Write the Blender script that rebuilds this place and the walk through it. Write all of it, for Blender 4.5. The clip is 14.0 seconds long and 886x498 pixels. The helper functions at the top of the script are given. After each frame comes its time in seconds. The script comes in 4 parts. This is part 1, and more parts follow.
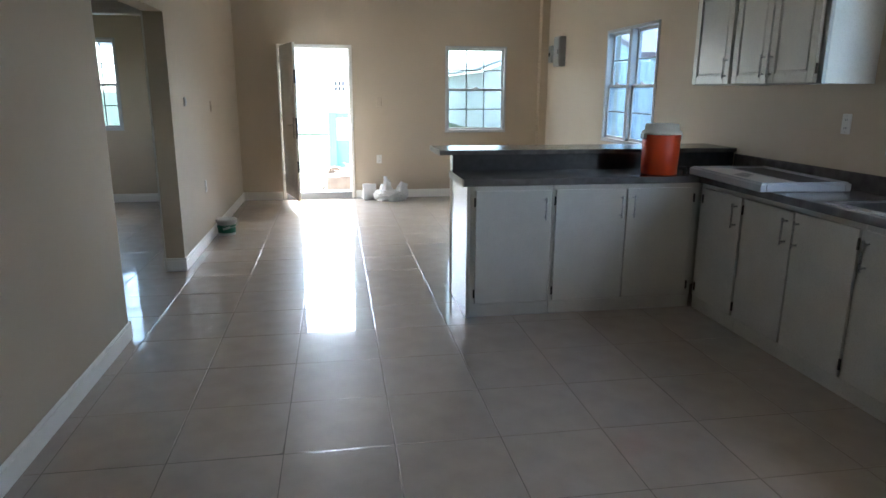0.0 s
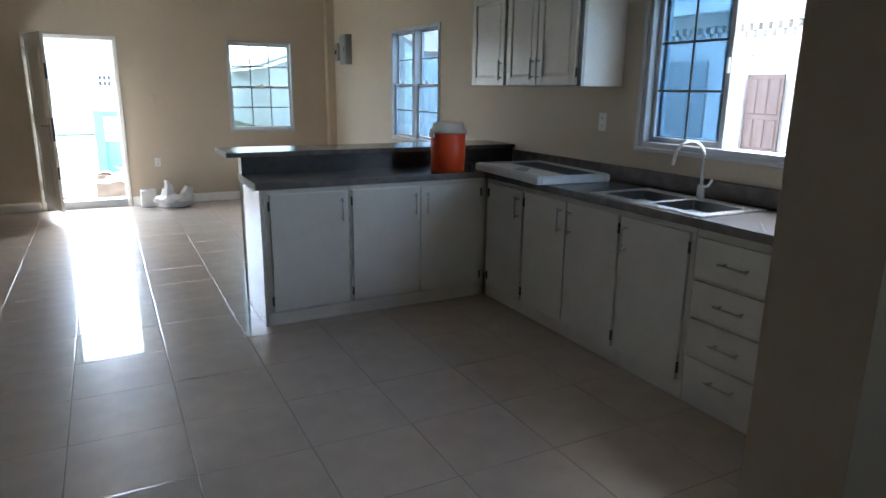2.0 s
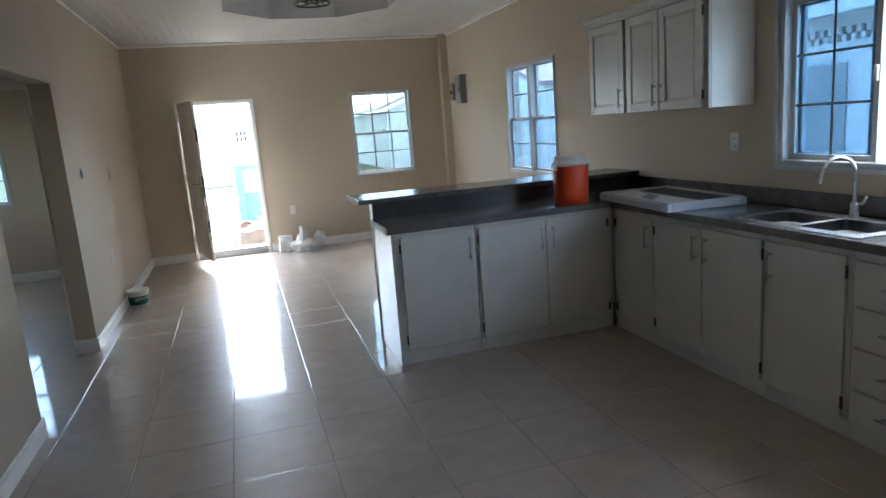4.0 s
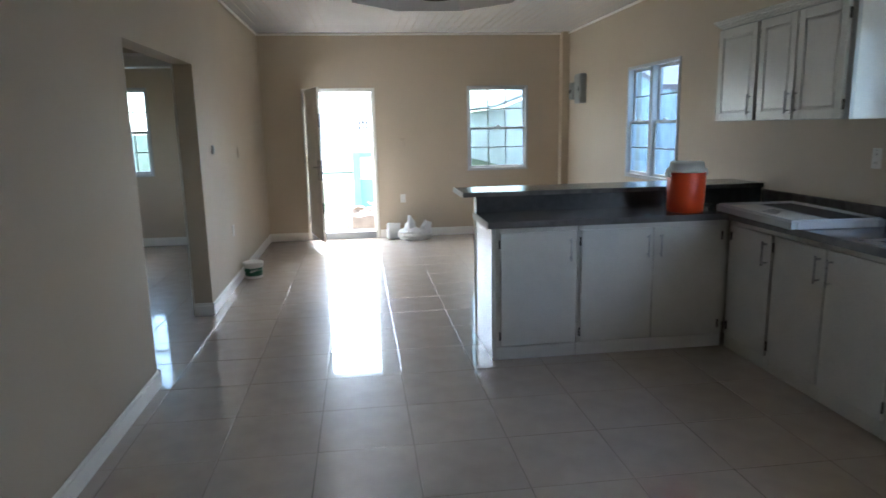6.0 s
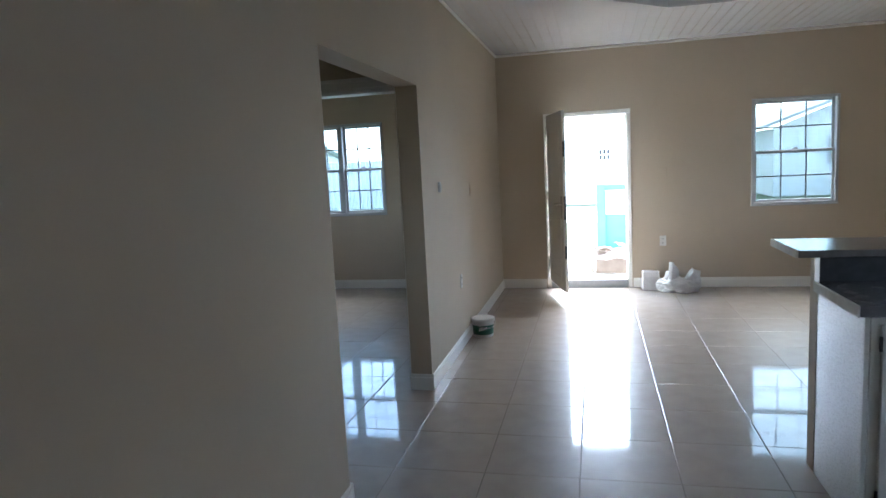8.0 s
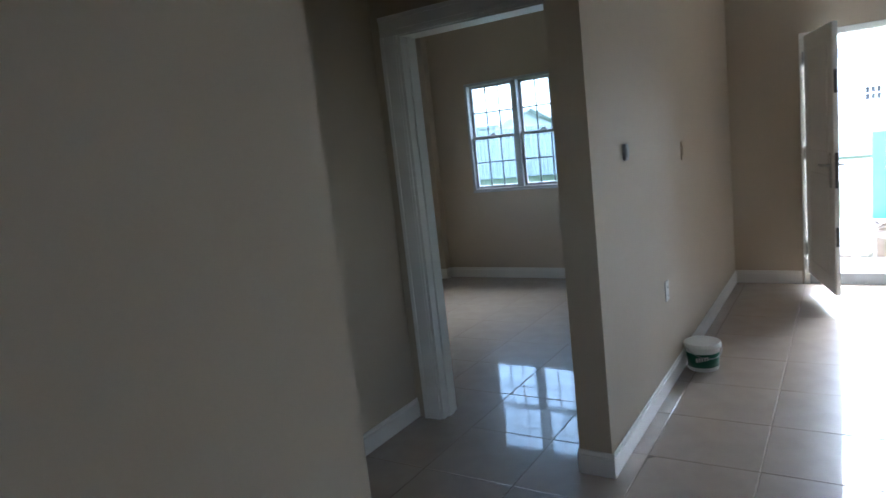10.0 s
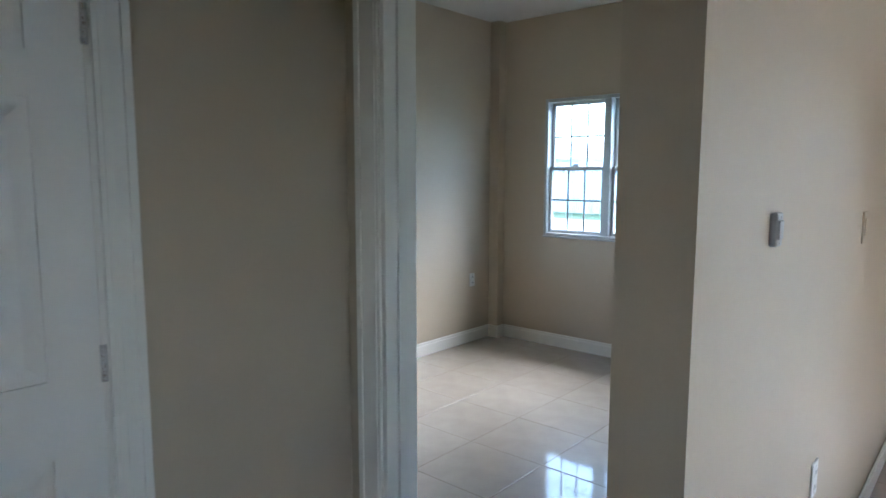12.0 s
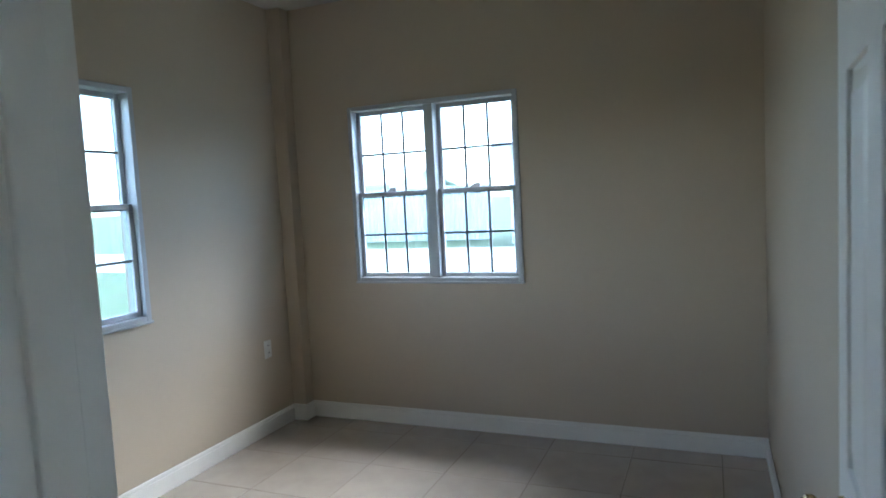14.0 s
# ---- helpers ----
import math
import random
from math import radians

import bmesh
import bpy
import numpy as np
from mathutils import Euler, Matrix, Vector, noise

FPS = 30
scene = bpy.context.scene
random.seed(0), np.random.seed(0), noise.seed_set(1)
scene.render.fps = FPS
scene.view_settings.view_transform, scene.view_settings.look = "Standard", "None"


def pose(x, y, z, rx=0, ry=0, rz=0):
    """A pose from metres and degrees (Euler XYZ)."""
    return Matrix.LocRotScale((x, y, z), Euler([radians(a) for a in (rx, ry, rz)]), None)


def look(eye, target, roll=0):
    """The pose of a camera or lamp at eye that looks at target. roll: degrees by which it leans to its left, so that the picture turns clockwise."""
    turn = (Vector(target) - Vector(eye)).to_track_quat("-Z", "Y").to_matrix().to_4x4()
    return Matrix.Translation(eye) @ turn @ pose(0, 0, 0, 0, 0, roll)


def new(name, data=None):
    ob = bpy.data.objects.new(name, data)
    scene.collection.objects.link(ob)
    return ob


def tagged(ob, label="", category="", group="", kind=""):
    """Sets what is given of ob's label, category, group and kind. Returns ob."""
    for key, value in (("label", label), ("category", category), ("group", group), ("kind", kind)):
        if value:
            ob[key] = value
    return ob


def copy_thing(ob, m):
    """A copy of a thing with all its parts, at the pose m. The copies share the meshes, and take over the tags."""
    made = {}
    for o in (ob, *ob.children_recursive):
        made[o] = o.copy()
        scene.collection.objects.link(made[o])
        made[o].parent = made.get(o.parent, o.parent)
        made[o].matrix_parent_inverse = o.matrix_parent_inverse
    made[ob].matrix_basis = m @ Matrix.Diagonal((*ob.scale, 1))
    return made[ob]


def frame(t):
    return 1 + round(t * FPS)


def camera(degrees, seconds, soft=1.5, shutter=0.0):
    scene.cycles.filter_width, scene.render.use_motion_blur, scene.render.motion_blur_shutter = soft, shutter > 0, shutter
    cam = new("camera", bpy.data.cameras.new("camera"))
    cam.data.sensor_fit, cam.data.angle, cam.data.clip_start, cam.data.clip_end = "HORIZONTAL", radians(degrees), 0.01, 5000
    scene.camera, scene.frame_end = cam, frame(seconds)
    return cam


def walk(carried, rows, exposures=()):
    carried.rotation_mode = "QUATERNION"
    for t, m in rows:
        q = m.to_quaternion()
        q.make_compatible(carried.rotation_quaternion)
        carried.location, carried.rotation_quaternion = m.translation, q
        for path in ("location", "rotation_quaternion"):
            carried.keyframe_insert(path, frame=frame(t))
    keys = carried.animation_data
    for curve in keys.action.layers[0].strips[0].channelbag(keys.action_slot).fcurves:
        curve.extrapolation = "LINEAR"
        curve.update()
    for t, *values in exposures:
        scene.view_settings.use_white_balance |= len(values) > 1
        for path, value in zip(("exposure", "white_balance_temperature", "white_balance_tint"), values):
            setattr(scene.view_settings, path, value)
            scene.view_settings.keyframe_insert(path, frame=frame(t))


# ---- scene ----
cam = camera(68.9, 14.0, shutter=0.2)
PATH = [
    (0, (1.261, 0.958, 1.457), (1.578, 2.875, 0.983), 0.3),
    (0.5, (1.277, 0.943, 1.437), (1.684, 2.832, 0.918), 1.6),
    (1, (1.294, 1.047, 1.424), (2.096, 2.779, 0.827), 3.0),
    (1.5, (1.282, 1.013, 1.449), (2.234, 2.675, 0.874), 3.0),
    (2, (1.275, 0.991, 1.478), (2.172, 2.713, 0.999), 0.7),
    (2.2, (1.266, 0.978, 1.502), (2.136, 2.717, 1.036), -0.6),
    (2.5, (1.251, 1.002, 1.478), (2.039, 2.785, 1.031), -1.2),
    (3, (1.216, 1.005, 1.497), (1.87, 2.833, 1.019), -2.6),
    (5.3, (1.209, 0.957, 1.554), (1.674, 2.89, 1.342), -2.5),
    (5.5, (1.239, 0.997, 1.506), (1.691, 2.922, 1.202), -0.3),
    (6, (1.262, 0.978, 1.514), (1.508, 2.928, 1.142), -1.2),
    (6.5, (1.308, 1.107, 1.485), (1.112, 3.047, 1.037), -2.6),
    (7, (1.27, 1.35, 1.45), (0.976, 3.267, 0.967), -1.4),
    (7.2, (1.2, 1.555, 1.49), (0.854, 3.488, 1.109), -1.7),
    (9.3, (1.06, 3.264, 1.512), (0.421, 5.147, 1.309), -4.1),
    (9.5, (1.039, 3.43, 1.492), (0.287, 5.267, 1.245), -3.8),
    (10, (0.87, 3.9, 1.478), (-0.197, 5.562, 1.166), -6.4),
    (10.3, (0.854, 4.09, 1.425), (-0.394, 5.642, 1.262), -5.8),
    (10.5, (0.87, 4.213, 1.451), (-0.609, 5.556, 1.364), -3.1),
    (11, (0.8, 4.689, 1.503), (-0.902, 5.723, 1.317), -4.0),
    (11.5, (0.579, 5.04, 1.498), (-0.876, 6.389, 1.244), -2.9),
    (12, (0.384, 5.325, 1.482), (-0.921, 6.822, 1.248), 0.1),
    (12.5, (0.133, 5.54, 1.46), (-0.89, 7.219, 1.094), -2.2),
    (13, (-0.114, 5.754, 1.486), (-0.926, 7.551, 1.147), -4.0),
    (13.5, (-0.272, 6.062, 1.48), (-0.986, 7.915, 1.243), -2.1),
    (13.6, (-0.28, 6.1, 1.484), (-1.022, 7.942, 1.247), -1.7),
    (14, (-0.415, 6.319, 1.48), (-1.18, 8.16, 1.321), -3.0),
]
walk(cam, [(t, look(eye, target, roll)) for t, eye, target, roll in PATH], exposures=[
    (0, 4.54, 6080, 7), (2.5, 4.34, 5930, 7), (6.5, 4.52, 5950, 7), (7.0, 4.55, 5880, 7), (9.5, 3.98, 5560, 7), (10.0, 4.2, 5560, 7), (10.4, 4.9, 5780, 7), (11, 5.35, 5700, 7),
    (12.3, 5.12, 5560, 7), (13, 5.1, 5540, 7), (13.5, 5.1, 5600, 7), (14, 4.82, 5620, 7)])

# ---- light ----
world = bpy.data.worlds.new("overcast_sky")
scene.world = world
world.use_nodes = True
wn, wl = world.node_tree.nodes, world.node_tree.links
wn.clear()
sky = wn.new("ShaderNodeTexSky")
sky.sky_type, sky.sun_disc = "NISHITA", False
sky.sun_elevation, sky.sun_rotation = radians(54), radians(18)
pale = wn.new("ShaderNodeHueSaturation")
pale.inputs["Saturation"].default_value = 0.6
back = wn.new("ShaderNodeBackground")
back.inputs["Strength"].default_value = 0.15
wout = wn.new("ShaderNodeOutputWorld")
wl.new(sky.outputs[0], pale.inputs["Color"])
wl.new(pale.outputs[0], back.inputs["Color"])
wl.new(back.outputs[0], wout.inputs[0])
sun_data = bpy.data.lights.new("sun", "SUN")
sun_data.energy, sun_data.angle, sun_data.color = 1.05, radians(60), (1.0, 0.96, 0.9)
sun = new("sun", sun_data)
sun.matrix_world = look((2.6, 8, 11.5), (0, 0, 0))


# ---- materials ----
def mat(name, color, rough=0.5, metal=0.0, vary=0.12, scale=3.0, grain=60.0, bump=0.1, spec=0.5, coat=0.0, coat_rough=0.05, stretch=(1, 1, 1), color2=None, island=False):
    """Principled paint, wood, metal or stone with a large and a fine variation and a fine relief."""
    m = bpy.data.materials.new(name)
    m.use_nodes = True
    n, l = m.node_tree.nodes, m.node_tree.links
    p = n["Principled BSDF"]
    p.inputs["Metallic"].default_value = metal
    p.inputs["Specular IOR Level"].default_value = spec
    p.inputs["Coat Weight"].default_value, p.inputs["Coat Roughness"].default_value = coat, coat_rough
    tc = n.new("ShaderNodeTexCoord")
    mp = n.new("ShaderNodeMapping")
    mp.inputs["Scale"].default_value = stretch
    l.new(tc.outputs["Object"], mp.inputs["Vector"])
    big, fine = n.new("ShaderNodeTexNoise"), n.new("ShaderNodeTexNoise")
    big.inputs["Scale"].default_value, big.inputs["Detail"].default_value = scale, 6
    fine.inputs["Scale"].default_value, fine.inputs["Detail"].default_value = grain, 4
    for t in (big, fine):
        l.new(mp.outputs[0], t.inputs["Vector"])
    mix = n.new("ShaderNodeMix")
    mix.data_type = "RGBA"
    c2 = color2 or tuple(c * (1 - 2 * vary) for c in color)
    mix.inputs["A"].default_value, mix.inputs["B"].default_value = (*color, 1), (*c2, 1)
    ramp = n.new("ShaderNodeMapRange")
    ramp.inputs["From Min"].default_value, ramp.inputs["From Max"].default_value = 0.35, 0.75
    l.new(big.outputs["Fac"], ramp.inputs["Value"])
    l.new(ramp.outputs[0], mix.inputs["Factor"])
    last = mix.outputs["Result"]
    if island:
        info = n.new("ShaderNodeObjectInfo")
        hv = n.new("ShaderNodeHueSaturation")
        mr = n.new("ShaderNodeMapRange")
        mr.inputs["To Min"].default_value, mr.inputs["To Max"].default_value = 0.985, 1.015
        l.new(info.outputs["Random"], mr.inputs["Value"])
        l.new(mr.outputs[0], hv.inputs["Value"])
        l.new(last, hv.inputs["Color"])
        last = hv.outputs[0]
    l.new(last, p.inputs["Base Color"])
    rr = n.new("ShaderNodeMapRange")
    rr.inputs["To Min"].default_value, rr.inputs["To Max"].default_value = rough * 0.8, min(1, rough * 1.2)
    l.new(fine.outputs["Fac"], rr.inputs["Value"])
    l.new(rr.outputs[0], p.inputs["Roughness"])
    if coat:
        cr = n.new("ShaderNodeMapRange")
        cr.inputs["From Min"].default_value, cr.inputs["From Max"].default_value = 0.35, 0.70
        cr.inputs["To Min"].default_value, cr.inputs["To Max"].default_value = coat_rough * 0.6, coat_rough * 2.4
        l.new(big.outputs["Fac"], cr.inputs["Value"])
        l.new(cr.outputs[0], p.inputs["Coat Roughness"])
    if bump:
        b = n.new("ShaderNodeBump")
        b.inputs["Strength"].default_value, b.inputs["Distance"].default_value = bump, 0.002
        l.new(fine.outputs["Fac"], b.inputs["Height"])
        l.new(b.outputs[0], p.inputs["Normal"])
    return m


def glass_mat(name, tint):
    m = bpy.data.materials.new(name)
    m.use_nodes = True
    n, l = m.node_tree.nodes, m.node_tree.links
    n.remove(n["Principled BSDF"])
    tr, gl, fr, mx = n.new("ShaderNodeBsdfTransparent"), n.new("ShaderNodeBsdfGlossy"), n.new("ShaderNodeLayerWeight"), n.new("ShaderNodeMixShader")
    tr.inputs[0].default_value = (*tint, 1)
    gl.inputs["Roughness"].default_value = 0.02
    fr.inputs["Blend"].default_value = 0.5
    pw, ad = n.new("ShaderNodeMath"), n.new("ShaderNodeMath")
    pw.operation, ad.operation = "POWER", "MULTIPLY_ADD"
    pw.inputs[1].default_value = 5.0
    ad.inputs[1].default_value, ad.inputs[2].default_value = 0.8, 0.04
    l.new(fr.outputs["Facing"], pw.inputs[0])
    l.new(pw.outputs[0], ad.inputs[0])
    l.new(ad.outputs[0], mx.inputs[0])
    l.new(tr.outputs[0], mx.inputs[1])
    l.new(gl.outputs[0], mx.inputs[2])
    l.new(mx.outputs[0], n["Material Output"].inputs[0])
    return m


WALL = mat("beige_wall_paint", (0.562, 0.470, 0.352), 0.6, vary=0.04, scale=1.2, grain=180, bump=0.15)
TRIM = mat("white_gloss_paint", (0.90, 0.875, 0.82), 0.35, vary=0.03, scale=4, grain=120, bump=0.06)
DOORW = mat("white_door_paint", (0.89, 0.87, 0.83), 0.4, vary=0.03, scale=3, grain=160, bump=0.08)
CAB = mat("white_cabinet_lacquer", (0.76, 0.745, 0.69), 0.28, vary=0.04, scale=5, grain=140, bump=0.06)
CABIN = mat("grey_cabinet_frame", (0.50, 0.50, 0.49), 0.5, vary=0.06, scale=6, grain=120)
TILE = mat("beige_gloss_tile", (0.460, 0.385, 0.315), 0.36, vary=0.10, scale=7, grain=9, bump=0.10, spec=0.35, coat=1.0, coat_rough=0.04, island=True, color2=(0.395, 0.328, 0.266))
GROUT = mat("grout", (0.23, 0.19, 0.155), 0.9, vary=0.15, scale=8, grain=200)
CEIL = mat("glossy_ceiling_panel", (0.74, 0.72, 0.70), 0.08, vary=0.02, scale=3, grain=10, bump=0.02, spec=0.6)
# white frames and bars greyed: their backlit shade is put into the colour
VINYL = mat("greyed_window_vinyl", (0.54, 0.56, 0.58), 0.4, vary=0.04, scale=8, grain=150, bump=0.04)
MUNTIN = mat("backlit_window_bar", (0.16, 0.17, 0.18), 0.45, vary=0.06, scale=8, grain=150, bump=0.04)
STEEL = mat("brushed_steel", (0.62, 0.62, 0.62), 0.28, metal=1, vary=0.08, scale=12, grain=220, bump=0.05)
# darker copy of the steel: shade inside the bowls is put into the colour
BOWL = mat("shaded_sink_steel", (0.20, 0.20, 0.205), 0.3, metal=1, vary=0.1, scale=10, grain=200, bump=0.05)
DARKST = mat("dark_hinge_metal", (0.12, 0.11, 0.10), 0.45, metal=0.7, vary=0.1, scale=20)
BRASS = mat("polished_brass", (0.78, 0.58, 0.25), 0.18, metal=1, vary=0.06, scale=20)
LAMIN = mat("dark_grey_laminate", (0.12, 0.113, 0.108), 0.2, vary=0.25, scale=14, grain=90, bump=0.05, color2=(0.20, 0.185, 0.18))
LAMIN2 = mat("black_granite_laminate", (0.035, 0.037, 0.04), 0.30, vary=0.3, scale=22, grain=120, bump=0.05, color2=(0.06, 0.062, 0.065))
EDGE = mat("pale_edge_board", (0.70, 0.67, 0.60), 0.6, vary=0.08, scale=20, grain=150)
PLAST = mat("white_plastic", (0.75, 0.74, 0.70), 0.35, vary=0.03, scale=10, grain=100, bump=0.03)
DARKG = mat("dark_mesh_and_vent_shade", (0.06, 0.06, 0.065), 0.6, vary=0.1, scale=4)
GREYM = mat("grey_panel_paint", (0.30, 0.31, 0.31), 0.4, vary=0.05, scale=10)
ORANGE = mat("orange_red_plastic", (0.72, 0.07, 0.012), 0.42, vary=0.08, scale=8, grain=90, bump=0.06)
GREEN = mat("green_label", (0.02, 0.14, 0.08), 0.4, vary=0.1, scale=20)
BLACKP = mat("black_plastic", (0.02, 0.02, 0.02), 0.4, vary=0.1, scale=20)
# tints of GLASS and DUSK dim the overbright outdoors behind the panes
GLASS = glass_mat("window_glass", (0.42, 0.47, 0.48))
DUSK = glass_mat("dimming_bedroom_glass", (0.505, 0.563, 0.60))
CLEAR = glass_mat("clear_window_glass", (0.85, 0.89, 0.90))
BLUEGL = glass_mat("blue_tinted_glass", (0.36, 0.48, 0.585))


# ---- mesh helpers ----
BASE = {}


def thing(name, at, label="", category="", group="", kind=""):
    """An empty at the base of a thing, whose parts are given in world metres."""
    ob = new(name)
    ob.empty_display_size = 0.1
    ob.location = at
    BASE[ob] = Vector(at)
    return tagged(ob, label, category, group, kind)


def part(name, bm, material, parent=None, label=""):
    """One mesh object from a bmesh in world metres, under a thing or a part."""
    base = BASE.get(parent, Vector((0, 0, 0)))
    bmesh.ops.translate(bm, vec=-base, verts=bm.verts)
    bmesh.ops.recalc_face_normals(bm, faces=bm.faces)
    me = bpy.data.meshes.new(name)
    bm.to_mesh(me)
    bm.free()
    me.materials.append(material)
    ob = new(name, me)
    if parent:
        ob.parent = parent
    BASE[ob] = base
    if label:
        ob["label"] = label
    return ob


def box(bm, x0, x1, y0, y1, z0, z1, bev=0.0, seg=1):
    g = bmesh.ops.create_cube(bm, size=1.0, matrix=Matrix.LocRotScale(((x0 + x1) / 2, (y0 + y1) / 2, (z0 + z1) / 2), None, (abs(x1 - x0), abs(y1 - y0), abs(z1 - z0))))
    if bev:
        edges = list({e for v in g["verts"] for e in v.link_edges})
        bmesh.ops.bevel(bm, geom=edges, offset=bev, segments=seg, affect="EDGES", profile=0.5)
    return bm


def boxes(*rows, bev=0.0, seg=1):
    bm = bmesh.new()
    for r in rows:
        box(bm, *r, bev=bev, seg=seg)
    return bm


def cyl(bm, p, q, r, r2=None, n=16, caps=True):
    """A cylinder or cone from p to q."""
    p, q = Vector(p), Vector(q)
    d = q - p
    m = Matrix.Translation((p + q) / 2) @ d.to_track_quat("Z", "Y").to_matrix().to_4x4()
    bmesh.ops.create_cone(bm, cap_ends=caps, segments=n, radius1=r, radius2=r if r2 is None else r2, depth=d.length, matrix=m)
    return bm


def lathe(bm, centre, profile, n=28):
    """A turned body round a vertical line through centre: rows of radius, height."""
    rings = []
    for r, z in profile:
        rings.append([bm.verts.new((centre[0] + r * math.cos(2 * math.pi * k / n), centre[1] + r * math.sin(2 * math.pi * k / n), centre[2] + z)) for k in range(n)])
    for a, b in zip(rings, rings[1:]):
        for k in range(n):
            bm.faces.new((a[k], a[(k + 1) % n], b[(k + 1) % n], b[k]))
    bm.faces.new(rings[0][::-1])
    bm.faces.new(rings[-1])
    return bm


def tube(bm, pts, r, n=10):
    """A round bar through points."""
    pts = [Vector(p) for p in pts]
    rings = []
    side = None
    for i, p in enumerate(pts):
        d = (pts[min(i + 1, len(pts) - 1)] - pts[max(i - 1, 0)]).normalized()
        if side is None:
            side = d.orthogonal().normalized()
        side = (side - d * side.dot(d)).normalized()
        up = d.cross(side)
        rings.append([bm.verts.new(p + r * (math.cos(2 * math.pi * k / n) * side + math.sin(2 * math.pi * k / n) * up)) for k in range(n)])
    for a, b in zip(rings, rings[1:]):
        for k in range(n):
            bm.faces.new((a[k], a[(k + 1) % n], b[(k + 1) % n], b[k]))
    bm.faces.new(rings[0][::-1])
    bm.faces.new(rings[-1])
    return bm


def smooth(ob):
    for f in ob.data.polygons:
        f.use_smooth = True
    return ob


def slab_with_holes(us, zs, filled, put, w0, w1):
    """A wall of thickness w0 to w1 on a grid of us by zs cells, with only its outer faces."""
    bm = bmesh.new()

    def quad(*c):
        bm.faces.new([bm.verts.new(put(*p)) for p in c])

    full = {(i, j) for i in range(len(us) - 1) for j in range(len(zs) - 1) if filled((us[i] + us[i + 1]) / 2, (zs[j] + zs[j + 1]) / 2)}
    for i, j in full:
        u0, u1, z0, z1 = us[i], us[i + 1], zs[j], zs[j + 1]
        for w in (w0, w1):
            quad((u0, w, z0), (u1, w, z0), (u1, w, z1), (u0, w, z1))
        if (i - 1, j) not in full:
            quad((u0, w0, z0), (u0, w1, z0), (u0, w1, z1), (u0, w0, z1))
        if (i + 1, j) not in full:
            quad((u1, w0, z0), (u1, w1, z0), (u1, w1, z1), (u1, w0, z1))
        if (i, j - 1) not in full:
            quad((u0, w0, z0), (u1, w0, z0), (u1, w1, z0), (u0, w1, z0))
        if (i, j + 1) not in full:
            quad((u0, w0, z1), (u1, w0, z1), (u1, w1, z1), (u0, w1, z1))
    bmesh.ops.remove_doubles(bm, verts=bm.verts, dist=0.0005)
    return bm


def wall(name, axis, w0, w1, u0, u1, z1, holes=(), label="beige painted plaster wall"):
    """A wall along x (axis 'x') or y, from u0 to u1, with holes (u0, u1, z0, z1)."""
    us = sorted({u0, u1, *(h[0] for h in holes), *(h[1] for h in holes)})
    zs = sorted({-0.1, z1, *(h[2] for h in holes), *(h[3] for h in holes)})
    put = (lambda u, w, z: (u, w, z)) if axis == "x" else (lambda u, w, z: (w, u, z))
    bm = slab_with_holes(us, zs, lambda u, z: not any(h[0] < u < h[1] and h[2] < z < h[3] for h in holes), put, w0, w1)
    return tagged(part(name, bm, WALL), label, "wall", kind="structure")


# ---- plan ----
XR, YF, YS, H, HB = 4.2, 10.0, 1.565, 2.757, 2.78
XB, YB = -3.11, 6.82            # bedroom: outer side and door wall
YG = 10.06                       # inner face of the bedroom's front wall
NEAR, FAR, ARCH = 4.865, 6.405, 2.035
T = 0.145
FD = (0.535, 1.51, -0.1, 2.05)   # front door hole
W1 = (2.775, 3.635, 0.91, 2.06)  # front window
W2 = (-2.595, -1.45, 0.95, 2.095)  # bedroom double window
W3 = (6.71, 7.88, 0.945, 2.10)  # side double window
W4 = (2.66, 3.99, 1.15, 2.09)   # window above the sink
W5 = (7.95, 8.80, 0.92, 2.115)  # bedroom side window
W6 = (-0.75, 0.0, 1.15, 2.05)   # unseen window, added to light the back part behind the stub wall
BD = (-1.05, -0.215, -0.1, 2.06)  # bedroom door hole
WD = (5.105, 5.935, -0.1, 2.085)  # white door hole

wall("wall_front", "x", YF, YF + 0.15, -T, XR + 0.15, 3.3, [FD, W1])
wall("wall_front_bedroom", "x", YG, YG + 0.15, XB - 0.15, -T, 3.3, [W2])
wall("wall_right", "y", XR, XR + 0.15, -1.6, YF, 3.3, [W3, W4, W6])
wall("wall_left", "y", -T, 0, -1.6, YF, 3.3, [(NEAR, FAR, -0.1, ARCH)])
wall("wall_stub", "x", YS - 0.15, YS, 2.10, XR, 3.3)
wall("wall_back", "x", -1.75, -1.6, -0.3, XR + 0.15, 3.3)
wall("wall_hall_side", "y", -1.2 - 0.12, -1.2, 4.55, 6.68, 3.3, [WD])
wall("wall_hall_end", "x", 4.55, 4.70, -1.2, -T, 3.3)
wall("wall_bedroom_door", "x", 6.68, YB, XB - 0.15, -T, 3.3, [BD])
wall("wall_bedroom_side", "y", XB - 0.15, XB, YB, YG, 3.3, [W5])
wall("wall_closet", "y", -1.75, -1.7, 4.55, 6.68, 3.3)
for name, r in (("wall_post", (XR - 0.11, XR, YF - 0.11, YF, 0, H)), ("wall_post_bedroom", (XB, XB + 0.10, YG - 0.10, YG, 0, HB))):
    tagged(part(name, boxes(r, bev=0.004), WALL), "beige painted corner post of the wall", "post", kind="structure")

# ceiling with an eight-sided tray over the living room
CX, CY, CR = 2.08, 7.50, 0.89


